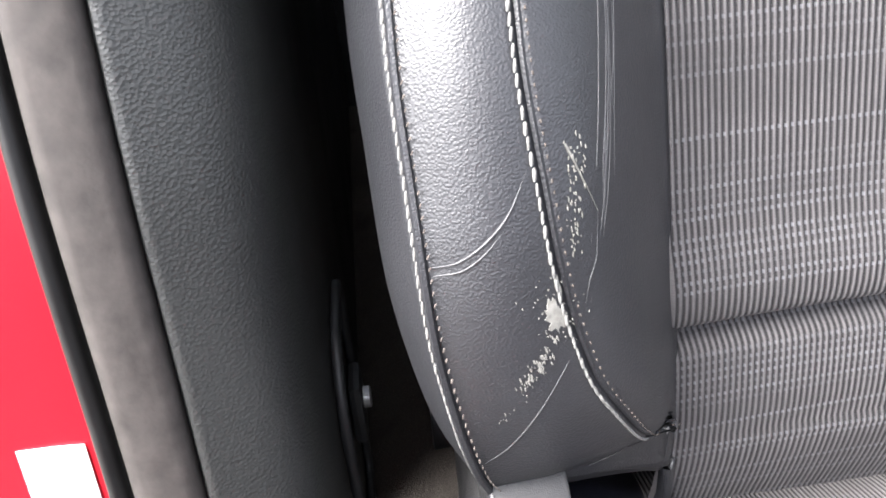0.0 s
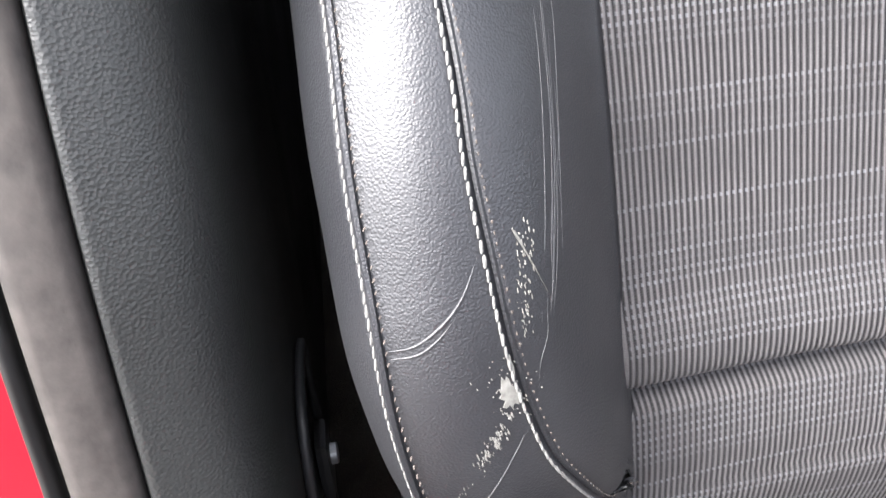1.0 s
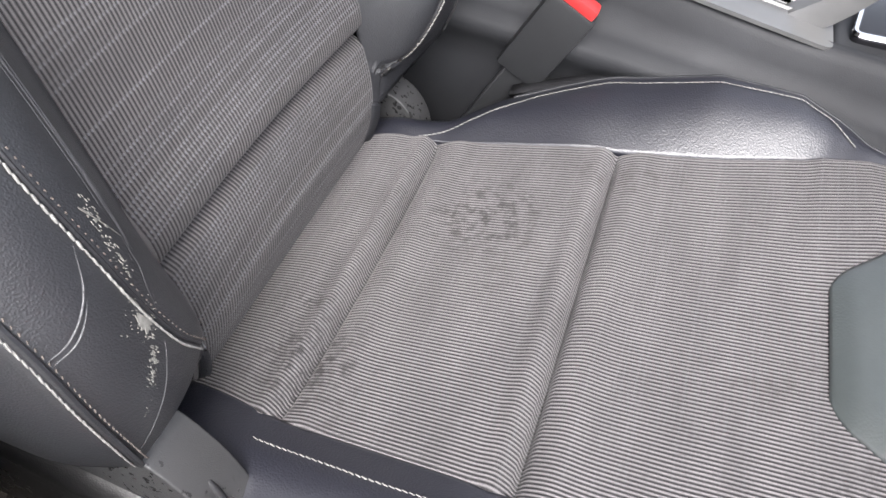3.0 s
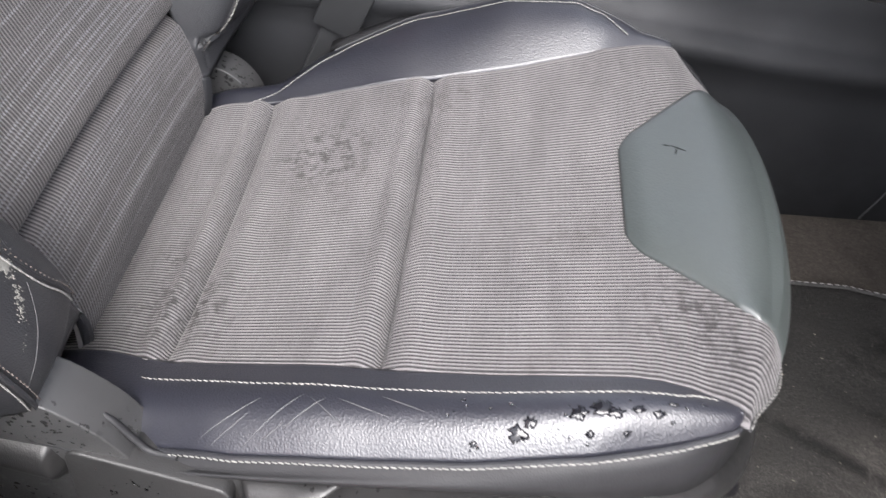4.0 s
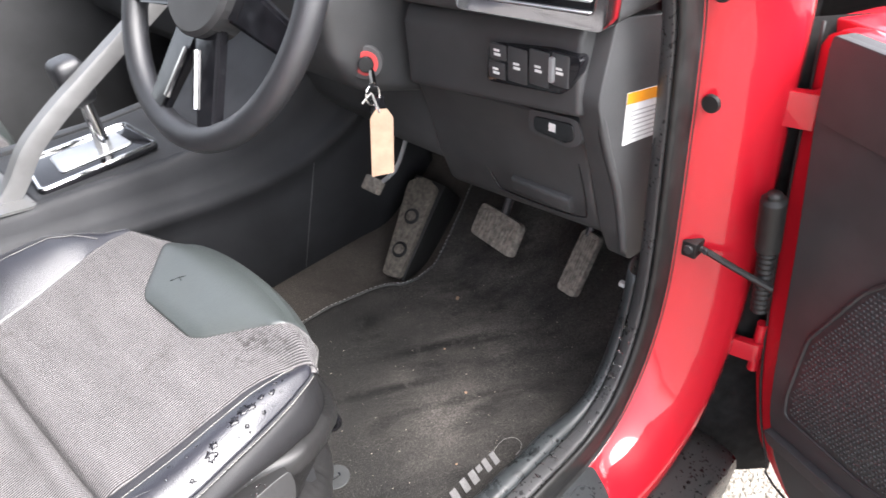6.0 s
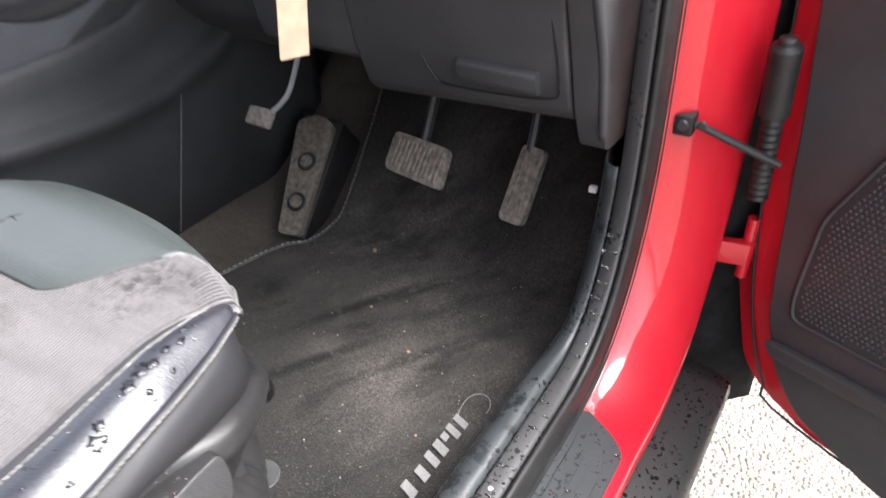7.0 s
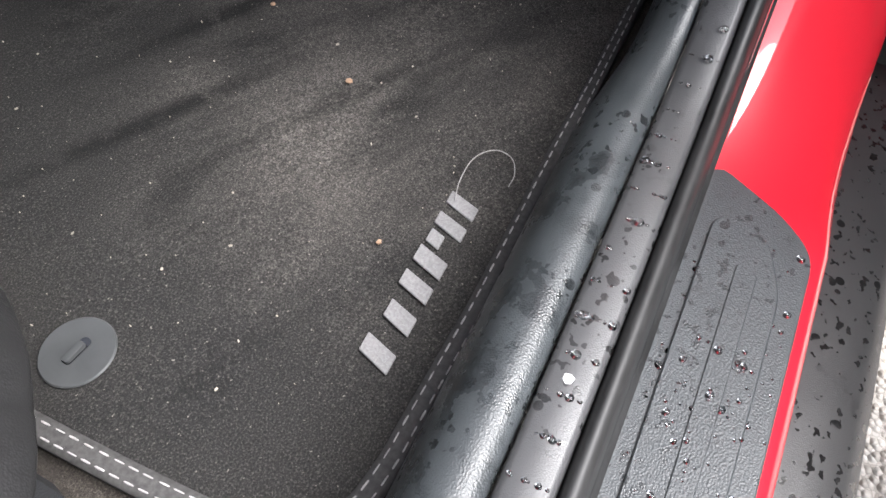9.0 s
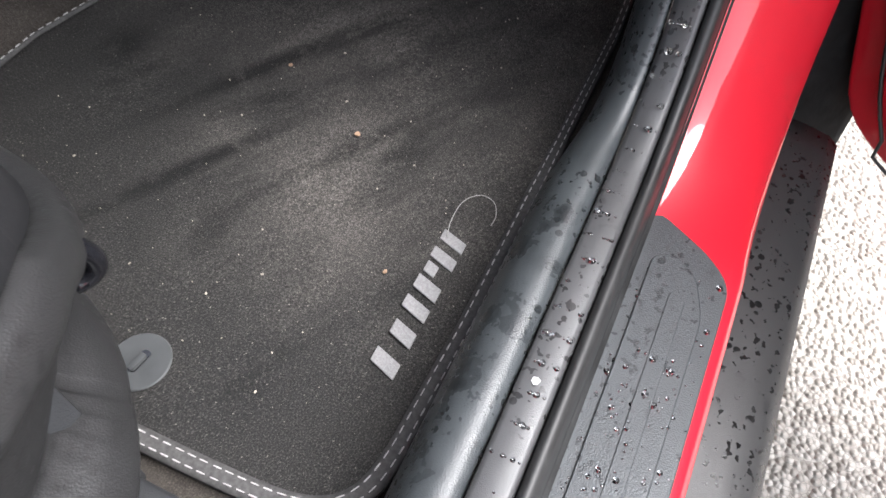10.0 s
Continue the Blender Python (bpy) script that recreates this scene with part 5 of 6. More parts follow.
    for y, w, z, h in ((-0.224, 0.024, 0.560, 0.020), (-0.226, 0.024, 0.582, 0.018), (-0.254, 0.027, 0.572, 0.040), (-0.284, 0.027, 0.576, 0.040), (-0.312, 0.022, 0.580, 0.036)):
        key = part("switch", box((0.2752, y - w / 2, z - h / 2), (0.280, y + w / 2, z + h / 2), 0.002, 2), DASH, cl)
        part("symbol", box((0.2745, y - 0.0045, z - 0.004), (0.2755, y + 0.0045, z - 0.001), 0), WHITE, cl)
        part("symbol", box((0.2745, y - 0.003, z + 0.001), (0.2755, y + 0.005, z + 0.0035), 0), WHITE, cl)
    part("thumb_wheel", box((0.2705, -0.306, 0.566), (0.278, -0.300, 0.594), 0.002, 2), SILVER, cl)
    rim = rounded([(-0.248, 0.478), (-0.246, 0.508), (-0.318, 0.514), (-0.324, 0.485), (-0.308, 0.474)], 0.010)
    fuel = part("release_switch", prism(rim, "x", 0.305, 0.330, 0.003, 2), DASH, dash, "small black release switch")
    part("rocker", prism(rounded([(-0.256, 0.483), (-0.255, 0.502), (-0.312, 0.507), (-0.315, 0.488), (-0.304, 0.480)], 0.007), "x", 0.3035, 0.3065, 0.001, 1), GLOSS, fuel)
    part("symbol", box((0.3026, -0.288, 0.490), (0.3036, -0.279, 0.500), 0), WHITE, fuel)
    vent = part("air_vent", prism(rounded([(-0.185, 0.630), (-0.20, 0.70), (-0.385, 0.715), (-0.378, 0.640)], 0.010), "x", 0.252, 0.276, 0.003, 2), CHROME, dash, "silver-rimmed air vent")
    part("vent_core", prism(rounded([(-0.205, 0.646), (-0.212, 0.69), (-0.372, 0.703), (-0.366, 0.655)], 0.006), "x", 0.2505, 0.2525), GLOSS, vent)
    for i in range(4):
        part("slat", slant(box((0.246, -0.365, 0.648 + i * 0.011), (0.2535, -0.21, 0.6505 + i * 0.011), 0.0008, 1), 0.06, -0.21), SILVER, vent)
    return dash


def build_wheel():
    wheel = thing("steering_wheel", "black leather steering wheel with chrome-trimmed spokes", "steering wheel")
    c = Matrix.Translation((0.115, 0.075, 0.652)) @ Matrix.Rotation(radians(29), 4, "Y")
    ring = [(0.0, 0.185 * math.cos(a), 0.185 * math.sin(a)) for a in np.linspace(0, 2 * math.pi, 73)[:-1]]
    rim = part("rim", tube([tuple(c @ Vector(p)) for p in ring], 0.017, 14, True), BLACK_LEATHER, wheel, "black leather rim", 180)
    hub = disc(0.068, 0.045, 40, 0.014)
    bmesh.ops.transform(hub, matrix=c @ Matrix.Rotation(radians(-90), 4, "Y") @ Matrix.Translation((0, 0, -0.02)), verts=hub.verts)
    part("hub", hub, DASH, wheel)
    for a in (-12, 192, 250, 290):
        w = radians(a)
        d = Vector((0, math.cos(w), math.sin(w)))
        s = Vector((0, -math.sin(w), math.cos(w)))
        poly = [d * 0.055 + s * 0.026, d * 0.178 + s * 0.020, d * 0.178 - s * 0.016, d * 0.055 - s * 0.026]
        bm = bmesh.new()
        lo = [bm.verts.new(c @ (p + Vector((0.006, 0, 0)))) for p in poly]
        hi = [bm.verts.new(c @ (p + Vector((-0.010, 0, 0)))) for p in poly]
        bm.faces.new(lo)
        bm.faces.new(hi[::-1])
        for i in range(4):
            j = (i + 1) % 4
            bm.faces.new((lo[j], lo[i], hi[i], hi[j]))
        bmesh.ops.bevel(bm, geom=list(bm.edges), offset=0.004, segments=2, affect="EDGES")
        spoke = part("spoke", bm, GLOSS, wheel)
        if a in (250, 290):
            e = [c @ (d * k + s * 0.018 * (1 if a == 250 else -1) + Vector((-0.011, 0, 0))) for k in (0.08, 0.15)]
            part("chrome_strip", tube([tuple(v) for v in e], 0.004, 8), CHROME, spoke)
    column = thing("steering_column", "black plastic steering column shroud with ignition lock", "steering column")
    shroud = [(0.175, 0.63), (0.185, 0.555), (0.225, 0.500), (0.36, 0.455), (0.42, 0.48), (0.42, 0.68), (0.22, 0.70)]
    part("shroud", prism(shroud, "y", -0.045, 0.145, 0.026, 4), DASH, column)
    lock = disc(0.022, 0.012, 32, 0.002)
    m = Matrix.Translation((0.236, -0.040, 0.541)) @ Matrix.Rotation(radians(75), 4, "X") @ Matrix.Rotation(radians(-40), 4, "Y")
    bmesh.ops.transform(lock, matrix=m, verts=lock.verts)
    lk = part("ignition_lock", lock, DASH, column)
    glow = disc(0.015, 0.003, 32)
    bmesh.ops.transform(glow, matrix=m @ Matrix.Translation((0, 0, 0.011)), verts=glow.verts)
    part("lock_ring", glow, REDPLASTIC, lk, "red lock ring")
    core = disc(0.010, 0.012, 24, 0.001)
    bmesh.ops.transform(core, matrix=m @ Matrix.Translation((0, 0, 0.011)), verts=core.verts)
    part("barrel", core, GLOSS, lk)
    key = thing("key", "car key in the ignition with a blank manila tag", "key")
    part("blade", tube([(0.224, -0.062, 0.537), (0.212, -0.078, 0.528)], 0.0045, 8), CHROME, key)
    part("ring", tube([(0.206 + 0.011 * math.cos(a), -0.082, 0.518 + 0.013 * math.sin(a)) for a in np.linspace(0, 2 * math.pi, 20)[:-1]], 0.0012, 6, True), CHROME, key)
    part("fob", turned_y(box((-0.008, -0.086, -0.072), (0.008, -0.074, 0.0), 0.004, 2), (0.213, 0, 0.512), -6), GLOSS, key)
    part("fob_edge", turned_y(box((-0.0095, -0.0875, -0.066), (-0.0070, -0.0725, -0.006), 0.001, 1), (0.213, 0, 0.512), -6), CHROME, key)
    tag = rounded([(-0.0145, 0), (-0.0145, -0.082), (0.0145, -0.078), (0.0145, 0.0), (0.007, 0.012), (-0.007, 0.012)], 0.002)
    bm = prism(tag, "y", -0.0006, 0.0006)
    bmesh.ops.transform(bm, matrix=Matrix.Translation((0.206, -0.094, 0.490)) @ Matrix.Rotation(radians(-34), 4, "Z") @ Matrix.Rotation(radians(5), 4, "Y"), verts=bm.verts)
    part("tag", bm, PAPER, key, "blank manila card tag")
    part("string", tube(curve([(0.204, -0.094, 0.498), (0.203, -0.089, 0.510), (0.204, -0.083, 0.520), (0.194, -0.09, 0.524), (0.18, -0.092, 0.518)], 14), 0.0014, 6), THREAD, key)


build_dash()
build_wheel()


# ---------------------------------------------------------------- console
def build_console():
    con = thing("centre_console", "black plastic centre console with cup holders and gear selector", "centre console")
    side = [(-0.62, 0.02), (0.62, 0.02), (0.62, 0.42), (0.42, 0.42), (0.30, 0.365), (0.20, 0.350), (0.09, 0.347), (-0.15, 0.362), (-0.31, 0.392), (-0.62, 0.43)]
    wall = []
    for x in np.linspace(-0.62, 0.62, 60):
        top = float(np.interp(x, [-0.62, -0.31, -0.15, 0.09, 0.20, 0.30, 0.42, 0.62], [0.43, 0.392, 0.362, 0.347, 0.350, 0.365, 0.43, 0.60]))
        led = float(np.interp(x, [-0.62, -0.30, -0.10, 0.10, 0.20, 0.30, 0.40, 0.62], [0.335, 0.325, 0.305, 0.280, 0.270, 0.272, 0.30, 0.44]))
        base = float(np.interp(x, [-0.62, 0.10, 0.62], [0.300, 0.268, 0.262]))
        wall.append([(x, base, 0.0), (x, base, led - 0.06), (x, base - 0.002, led - 0.030), (x, base - 0.010, led - 0.022), (x, base - 0.012, led - 0.010), (x, base - 0.008, led - 0.001),
                     (x, base + 0.008, led + 0.004), (x, base + 0.020, led + 0.012), (x, base + 0.026, (led + top) / 2), (x, base + 0.030, top - 0.012), (x, base + 0.036, top - 0.003), (x, base + 0.048, top)])
    part("side_panel", sheet(wall, 0.004), CONSOLE, con, "black padded side of the console", 180)
    part("kick_seam", tube([(0.266, 0.2612, 0.05), (0.296, 0.2612, 0.15), (0.328, 0.2612, 0.255)], 0.0006, 5), RAIL, con)
    deck = [(-0.62, 0.428), (-0.322, 0.392), (-0.318, 0.300), (-0.112, 0.280), (-0.108, 0.354), (0.09, 0.345), (0.20, 0.348), (0.30, 0.40), (0.42, 0.52), (0.50, 0.52), (0.50, 0.20), (-0.62, 0.20)]
    part("deck", prism(deck, "y", 0.312, 0.535, 0.006, 3), CONSOLE, con)
    tilt = Matrix.Translation((-0.215, 0.424, 0.3765)) @ Matrix.Rotation(radians(9.5), 4, "Y")
    bm = bmesh.new()
    outer = rounded([(-0.106, -0.112), (0.106, -0.112), (0.106, 0.108), (-0.106, 0.108)], 0.012)
    holes = [[(cx + 0.041 * math.cos(2 * math.pi * k / 40), 0.031 + 0.041 * math.sin(2 * math.pi * k / 40)) for k in range(40)] for cx in (-0.050, 0.052)]
    holes.append(rounded([(-0.078, -0.068), (0.078, -0.068), (0.078, -0.046), (-0.078, -0.046)], 0.008))
    for loop in [outer] + holes:
        vs = [bm.verts.new((x, y, 0.0)) for x, y in loop]
        for a, b in zip(vs, vs[1:] + vs[:1]):
            bm.edges.new((a, b))
    bmesh.ops.triangle_fill(bm, use_beauty=True, edges=list(bm.edges))
    bmesh.ops.solidify(bm, geom=list(bm.faces), thickness=0.004)
    bmesh.ops.transform(bm, matrix=tilt, verts=bm.verts)
    bezel = part("cup_plate", bm, RAIL, con, "satin grey plate round the cup holders", 30)
    for hole in holes:
        wall_pts = [[tuple(tilt @ Vector((x, y, h))) for h in (0.0035, -0.02, -0.05)] for x, y in hole]
        part("cup_well", sheet(wall_pts, 0.001, closed=True), GLOSS, bezel, "", 180)
    part("far_side", prism(side, "y", 0.537, 0.56, 0.006, 2), DARK_PLASTIC, con)
    plate = part("gear_plate", prism(rounded([(-0.095, 0.345), (0.10, 0.350), (0.10, 0.470), (-0.075, 0.470)], 0.01), "z", 0.350, 0.3595, 0.002, 2), GLOSS, con, "gloss black gear gate with chrome rim")
    rim = [(p[0], p[1], 0.360) for p in rounded([(-0.092, 0.347), (0.098, 0.352), (0.098, 0.468), (-0.073, 0.468)], 0.01)]
    part("chrome_rim", tube(rim, 0.0035, 6, True), CHROME, plate)
    part("inner_bezel", prism(rounded([(-0.05, 0.375), (0.07, 0.378), (0.07, 0.445), (-0.04, 0.445)], 0.01), "z", 0.3594, 0.3625, 0.001, 1), SILVER, plate)
    sel = part("gear_lever", tube([(0.035, 0.41, 0.36), (0.03, 0.408, 0.445)], [0.013, 0.009], 12), CHROME, con)
    part("knob", turned_y(box((-0.024, 0.382, 0.0), (0.022, 0.434, 0.075), 0.018, 4), (0.027, 0, 0.44), -6), BLACK_LEATHER, sel)
    rail = curve([(-0.150, 0, 0.352), (-0.118, 0, 0.378), (-0.082, 0, 0.420), (-0.031, 0, 0.456), (0.034, 0, 0.493), (0.10, 0, 0.53), (0.20, 0, 0.585), (0.28, 0, 0.62)], 30)
    pts = [[(x + 0.010, 0.345, z - 0.006), (x - 0.006, 0.345, z + 0.008), (x - 0.009, 0.348, z + 0.012), (x - 0.009, 0.370, z + 0.012), (x - 0.006, 0.374, z + 0.008), (x + 0.010, 0.374, z - 0.006)] for x, _, z in rail]
    part("grab_rail", sheet(pts, 0.003), RAIL, con, "grey satin grab rail", 40)
    arm = thing("armrest", "padded black leather centre armrest on a bin", "armrest")
    part("pad", box((-0.70, 0.315, 0.505), (-0.315, 0.53, 0.575), 0.028, 4), PANEL_LEATHER, arm)
    part("bin", box((-0.70, 0.32, 0.38), (-0.325, 0.525, 0.503), 0.012, 3), DASH, arm)
    buckle = thing("seat_belt_buckle", "black seat belt buckle with a red release button", "seat belt buckle")
    # local x across the buckle, z along it
    m = Matrix.Translation((-0.395, 0.276, 0.281)) @ Matrix.Rotation(radians(28), 4, "Y")
    b1 = box((-0.026, -0.012, 0.0), (0.026, 0.012, 0.100), 0.005, 2)
    b2 = box((-0.022, -0.010, 0.096), (0.022, 0.010, 0.110), 0.004, 2)
    b3 = box((-0.014, -0.006, -0.14), (0.014, 0.006, 0.002), 0.002, 1)
    for bm in (b1, b2, b3):
        bmesh.ops.transform(bm, matrix=m, verts=bm.verts)
    part("body", b1, DARK_PLASTIC, buckle)
    part("button", b2, REDPLASTIC, buckle, "red release button")
    part("stalk", b3, DARK_PLASTIC, buckle)


build_console()


# ---------------------------------------------------------------- pillars
def build_pillar():
    pil = thing("pillar_trim", "black grained plastic pillar trim beside the seat", "pillar trim", kind="structure")
    prof = [(0.030, -0.3735), (0.026, -0.3710), (0.0275, -0.3675), (0.031, -0.360), (0.0355, -0.351), (0.041, -0.343), (0.049, -0.336), (0.061, -0.331), (0.080, -0.328), (0.11, -0.3265), (0.2, -0.325), (0.32, -0.324)]
    part("grained_trim", along(prof, 0.002, 0, SILL_A), PILLAR, pil, "", 180)
    flap = [(0.034, -0.4010), (0.027, -0.4020), (0.022, -0.3995), (0.020, -0.394), (0.0215, -0.386), (0.0225, -0.380), (0.0245, -0.3755), (0.031, -0.3730)]
    part("flocked_flap", along(flap, 0.002, 0, SILL_A), FELT, pil, "grey flocked pillar seal", 180)
    part("bulb_seal", along([(0.036, -0.4125), (0.028, -0.4125), (0.024, -0.4100), (0.023, -0.4070), (0.0265, -0.4045), (0.034, -0.404)], 0.002, 0, SILL_A), RUBBER, pil, "", 180)
    # white label stuck on the painted flange
    face = frame_profile(AT(-0.44, 0.35))
    depth = interp(sorted((y, n) for n, y in face[2:8]))
    rim = interp(sorted((z, x) for x, z in RING[:AT(-0.412, 0.215)]))
    pts = [[(rim(z) - depth(y) + 0.0020, y, z + 0.08 * (y + 0.430)) for y in np.linspace(-0.447, -0.417, 8)] for z in np.linspace(0.383, 0.335, 8)]
    part("paint_label", sheet(pts, 0.0004, face=(1, 0, 0)), WHITE, pil, "white blank label")
    belt = thing("seat_belt_anchor", "bolted black seat belt anchor low on the pillar", "belt anchor")
    part("plate", box((-0.650, -0.3235, 0.222), (-0.618, -0.314, 0.272), 0.005, 2), DARK_PLASTIC, belt)
    part("bolt", moved_disc((-0.633, -0.309, 0.252), 0.0075, 0.006), SILVER, belt, "steel bolt head")
    guide = rounded([(-0.665, 0.150), (-0.580, 0.150), (-0.560, 0.200), (-0.560, 0.300), (-0.590, 0.335), (-0.665, 0.335)], 0.02)
    part("surround", tube([(x, -0.3215, z) for x, z in guide], 0.0035, 6, True), DARK_PLASTIC, belt, "", 180)
    return pil


build_pillar()


# ---------------------------------------------------------------- open door
def build_door():
    door = thing("front_door", "open red car door with black speaker panel", "car door")
    turn = Matrix.Translation((0.474, -0.526, 0)) @ Matrix.Rotation(radians(65.5), 4, "Z") @ Matrix.Scale(-1, 4, (1, 0, 0))
    # local: x runs from the hinge to the latch, +y faces the cabin, 0 at the card's face
    def put(name, bm, mat, parent=door, label=""):
        bmesh.ops.transform(bm, matrix=turn, verts=bm.verts)
        return part(name, bm, mat, parent, label)
    shell = rounded([(-0.09, 0.60), (-0.082, 0.36), (-0.055, 0.10), (-0.01, -0.05), (0.06, -0.085), (0.95, -0.085), (1.0, 0.20), (0.96, 0.60)], 0.05)
    put("skin", prism(shell, "y", -0.115, -0.040, 0.012, 3), RED, label="red door skin")
    edge = rounded([(-0.055, 0.60), (-0.045, 0.36), (-0.02, 0.10), (0.03, -0.03), (0.09, -0.07), (0.94, -0.07), (0.97, 0.20), (0.94, 0.60)], 0.05)
    put("inner_frame", prism(edge, "y", -0.042, -0.018, 0.006, 2), RED)
    # thin black cord stands in for the shadow line along the red flange
    seal = curve([(-0.05, -0.016, 0.60), (-0.040, -0.016, 0.36), (-0.012, -0.016, 0.10), (0.035, -0.016, -0.03), (0.10, -0.016, -0.068), (0.6, -0.016, -0.072)], 60)
    part("edge_shadow", tube([tuple(turn @ Vector(p)) for p in seal], 0.0018, 8), RUBBER, door, "", 180)
    card = rounded([(-0.024, 0.60), (-0.018, 0.50), (0.002, 0.33), (0.018, 0.15), (0.026, 0.08), (0.052, 0.01), (0.095, -0.035), (0.20, -0.066), (0.92, -0.07), (0.94, 0.60)], 0.02)
    panel = put("door_card", prism(card, "y", -0.020, 0.0, 0.006, 3), DASH, label="black moulded door card")
    upper = rounded([(-0.012, 0.505), (0.93, 0.49), (0.93, 0.60), (-0.015, 0.60)], 0.006)
    put("upper_panel", prism(upper, "y", -0.004, 0.006, 0.004, 2), DASH, panel)
    spk = rounded([(0.056, 0.096), (0.052, 0.13), (0.058, 0.235), (0.108, 0.348), (0.145, 0.392), (0.33, 0.40), (0.34, 0.14), (0.18, 0.104)], 0.014)
    grille = put("speaker_grille", prism(spk, "y", -0.002, 0.004, 0.002, 2), DARK_PLASTIC, panel, "perforated black speaker grille")
    verts, faces = [], []
    for r in range(46):
        for c in range(46):
            x, z = 0.058 + 0.0062 * c + (0.0031 if r % 2 else 0), 0.102 + 0.0062 * r
            left = float(np.interp(z, [0.10, 0.13, 0.235, 0.348, 0.392], [0.064, 0.060, 0.066, 0.116, 0.150]))
            low = float(np.interp(x, [0.05, 0.18, 0.34], [0.104, 0.112, 0.148]))
            if x < left or z < low or z > 0.388 or x > 0.33:
                continue
            b = len(verts)
            for h, rad in ((0.0038, 0.0024), (0.0054, 0.0013)):
                for k in range(6):
                    verts.append(tuple(turn @ Vector((x + rad * math.cos(k * math.pi / 3), h, z + rad * math.sin(k * math.pi / 3)))))
            for k in range(6):
                j = (k + 1) % 6
                faces.append((b + k, b + j, b + 6 + j, b + 6 + k))
            faces.append(tuple(b + 6 + k for k in range(6)))
    part("grille_mesh", mesh_of(verts, faces), DARK_PLASTIC, grille, "", 0)["kind"] = "stuff"
    rim = [tuple(turn @ Vector((p[0], 0.004, p[1]))) for p in spk]
    part("grille_rim", tube(rim, 0.003, 6, True), DARK_PLASTIC, grille, "", 180)
    put("pocket_lip", prism(rounded([(0.036, 0.052), (0.30, 0.083), (0.90, 0.10), (0.90, 0.08), (0.30, 0.063), (0.05, 0.035)], 0.006), "y", -0.002, 0.012, 0.004, 2), DASH, panel)
    strap = part("check_strap", tube(curve([(0.416, -0.424, 0.325), (0.422, -0.438, 0.3225), (0.433, -0.474, 0.306), (0.450, -0.520, 0.284)], 16), 0.0045, 8), RUBBER, door, "black steel check strap")
    for z in (0.526, 0.652):
        at = RING[int(np.argmin(np.abs(RING[80:, 1] - z))) + 80]
        plug = disc(0.011, 0.006, 24, 0.002)
        bmesh.ops.transform(plug, matrix=Matrix.Translation((at[0] + 0.0335, -0.424, z)) @ Matrix.Rotation(radians(-90), 4, "Y"), verts=plug.verts)
        part("buffer", plug, RUBBER, body, "black rubber door buffer")
    part("strap_bracket", box((0.406, -0.434, 0.314), (0.440, -0.414, 0.337), 0.003, 2), RUBBER, strap)
    for y, r in ((-0.424, 0.0062), (-0.442, 0.0045)):
        bolt = disc(r, 0.005, 16, 0.001)
        bmesh.ops.transform(bolt, matrix=Matrix.Translation((0.408 + 0.5 * abs(y + 0.424), y, 0.327)) @ Matrix.Rotation(radians(-90), 4, "Y"), verts=bolt.verts)
        part("bracket_bolt", bolt, DARK_PLASTIC, strap)
    part("hinge", prism(rounded([(0.478, -0.470), (0.490, -0.470), (0.497, -0.498), (0.520, -0.500), (0.545, -0.522), (0.535, -0.532), (0.505, -0.516), (0.486, -0.512)], 0.006), "z", 0.124, 0.154, 0.002, 2), RED, door, "red painted hinge")
    part("hinge_pin", tube([(0.500, -0.505, 0.10), (0.500, -0.505, 0.185)], 0.008, 10), RED, door)
    part("hinge", prism(rounded([(0.478, -0.470), (0.490, -0.470), (0.497, -0.498), (0.520, -0.500), (0.545, -0.522), (0.535, -0.532), (0.505, -0.516), (0.486, -0.512)], 0.006), "z", 0.485, 0.528, 0.002, 2), RED, door, "red painted hinge")
    boot = [(0.442 + 0.030 * k / 89, -0.500 - 0.004 * k / 89, 0.420 - 0.190 * k / 89) for k in range(90)]
    rad = [0.0155 if 3 < k < 40 else (0.009 if k <= 3 else 0.0105 + 0.0018 * math.sin(k * 1.5)) for k in range(90)]
    part("cable_boot", tube(boot, rad, 12), RUBBER, door, "black corrugated cable boot", 180)
    return door


build_door()


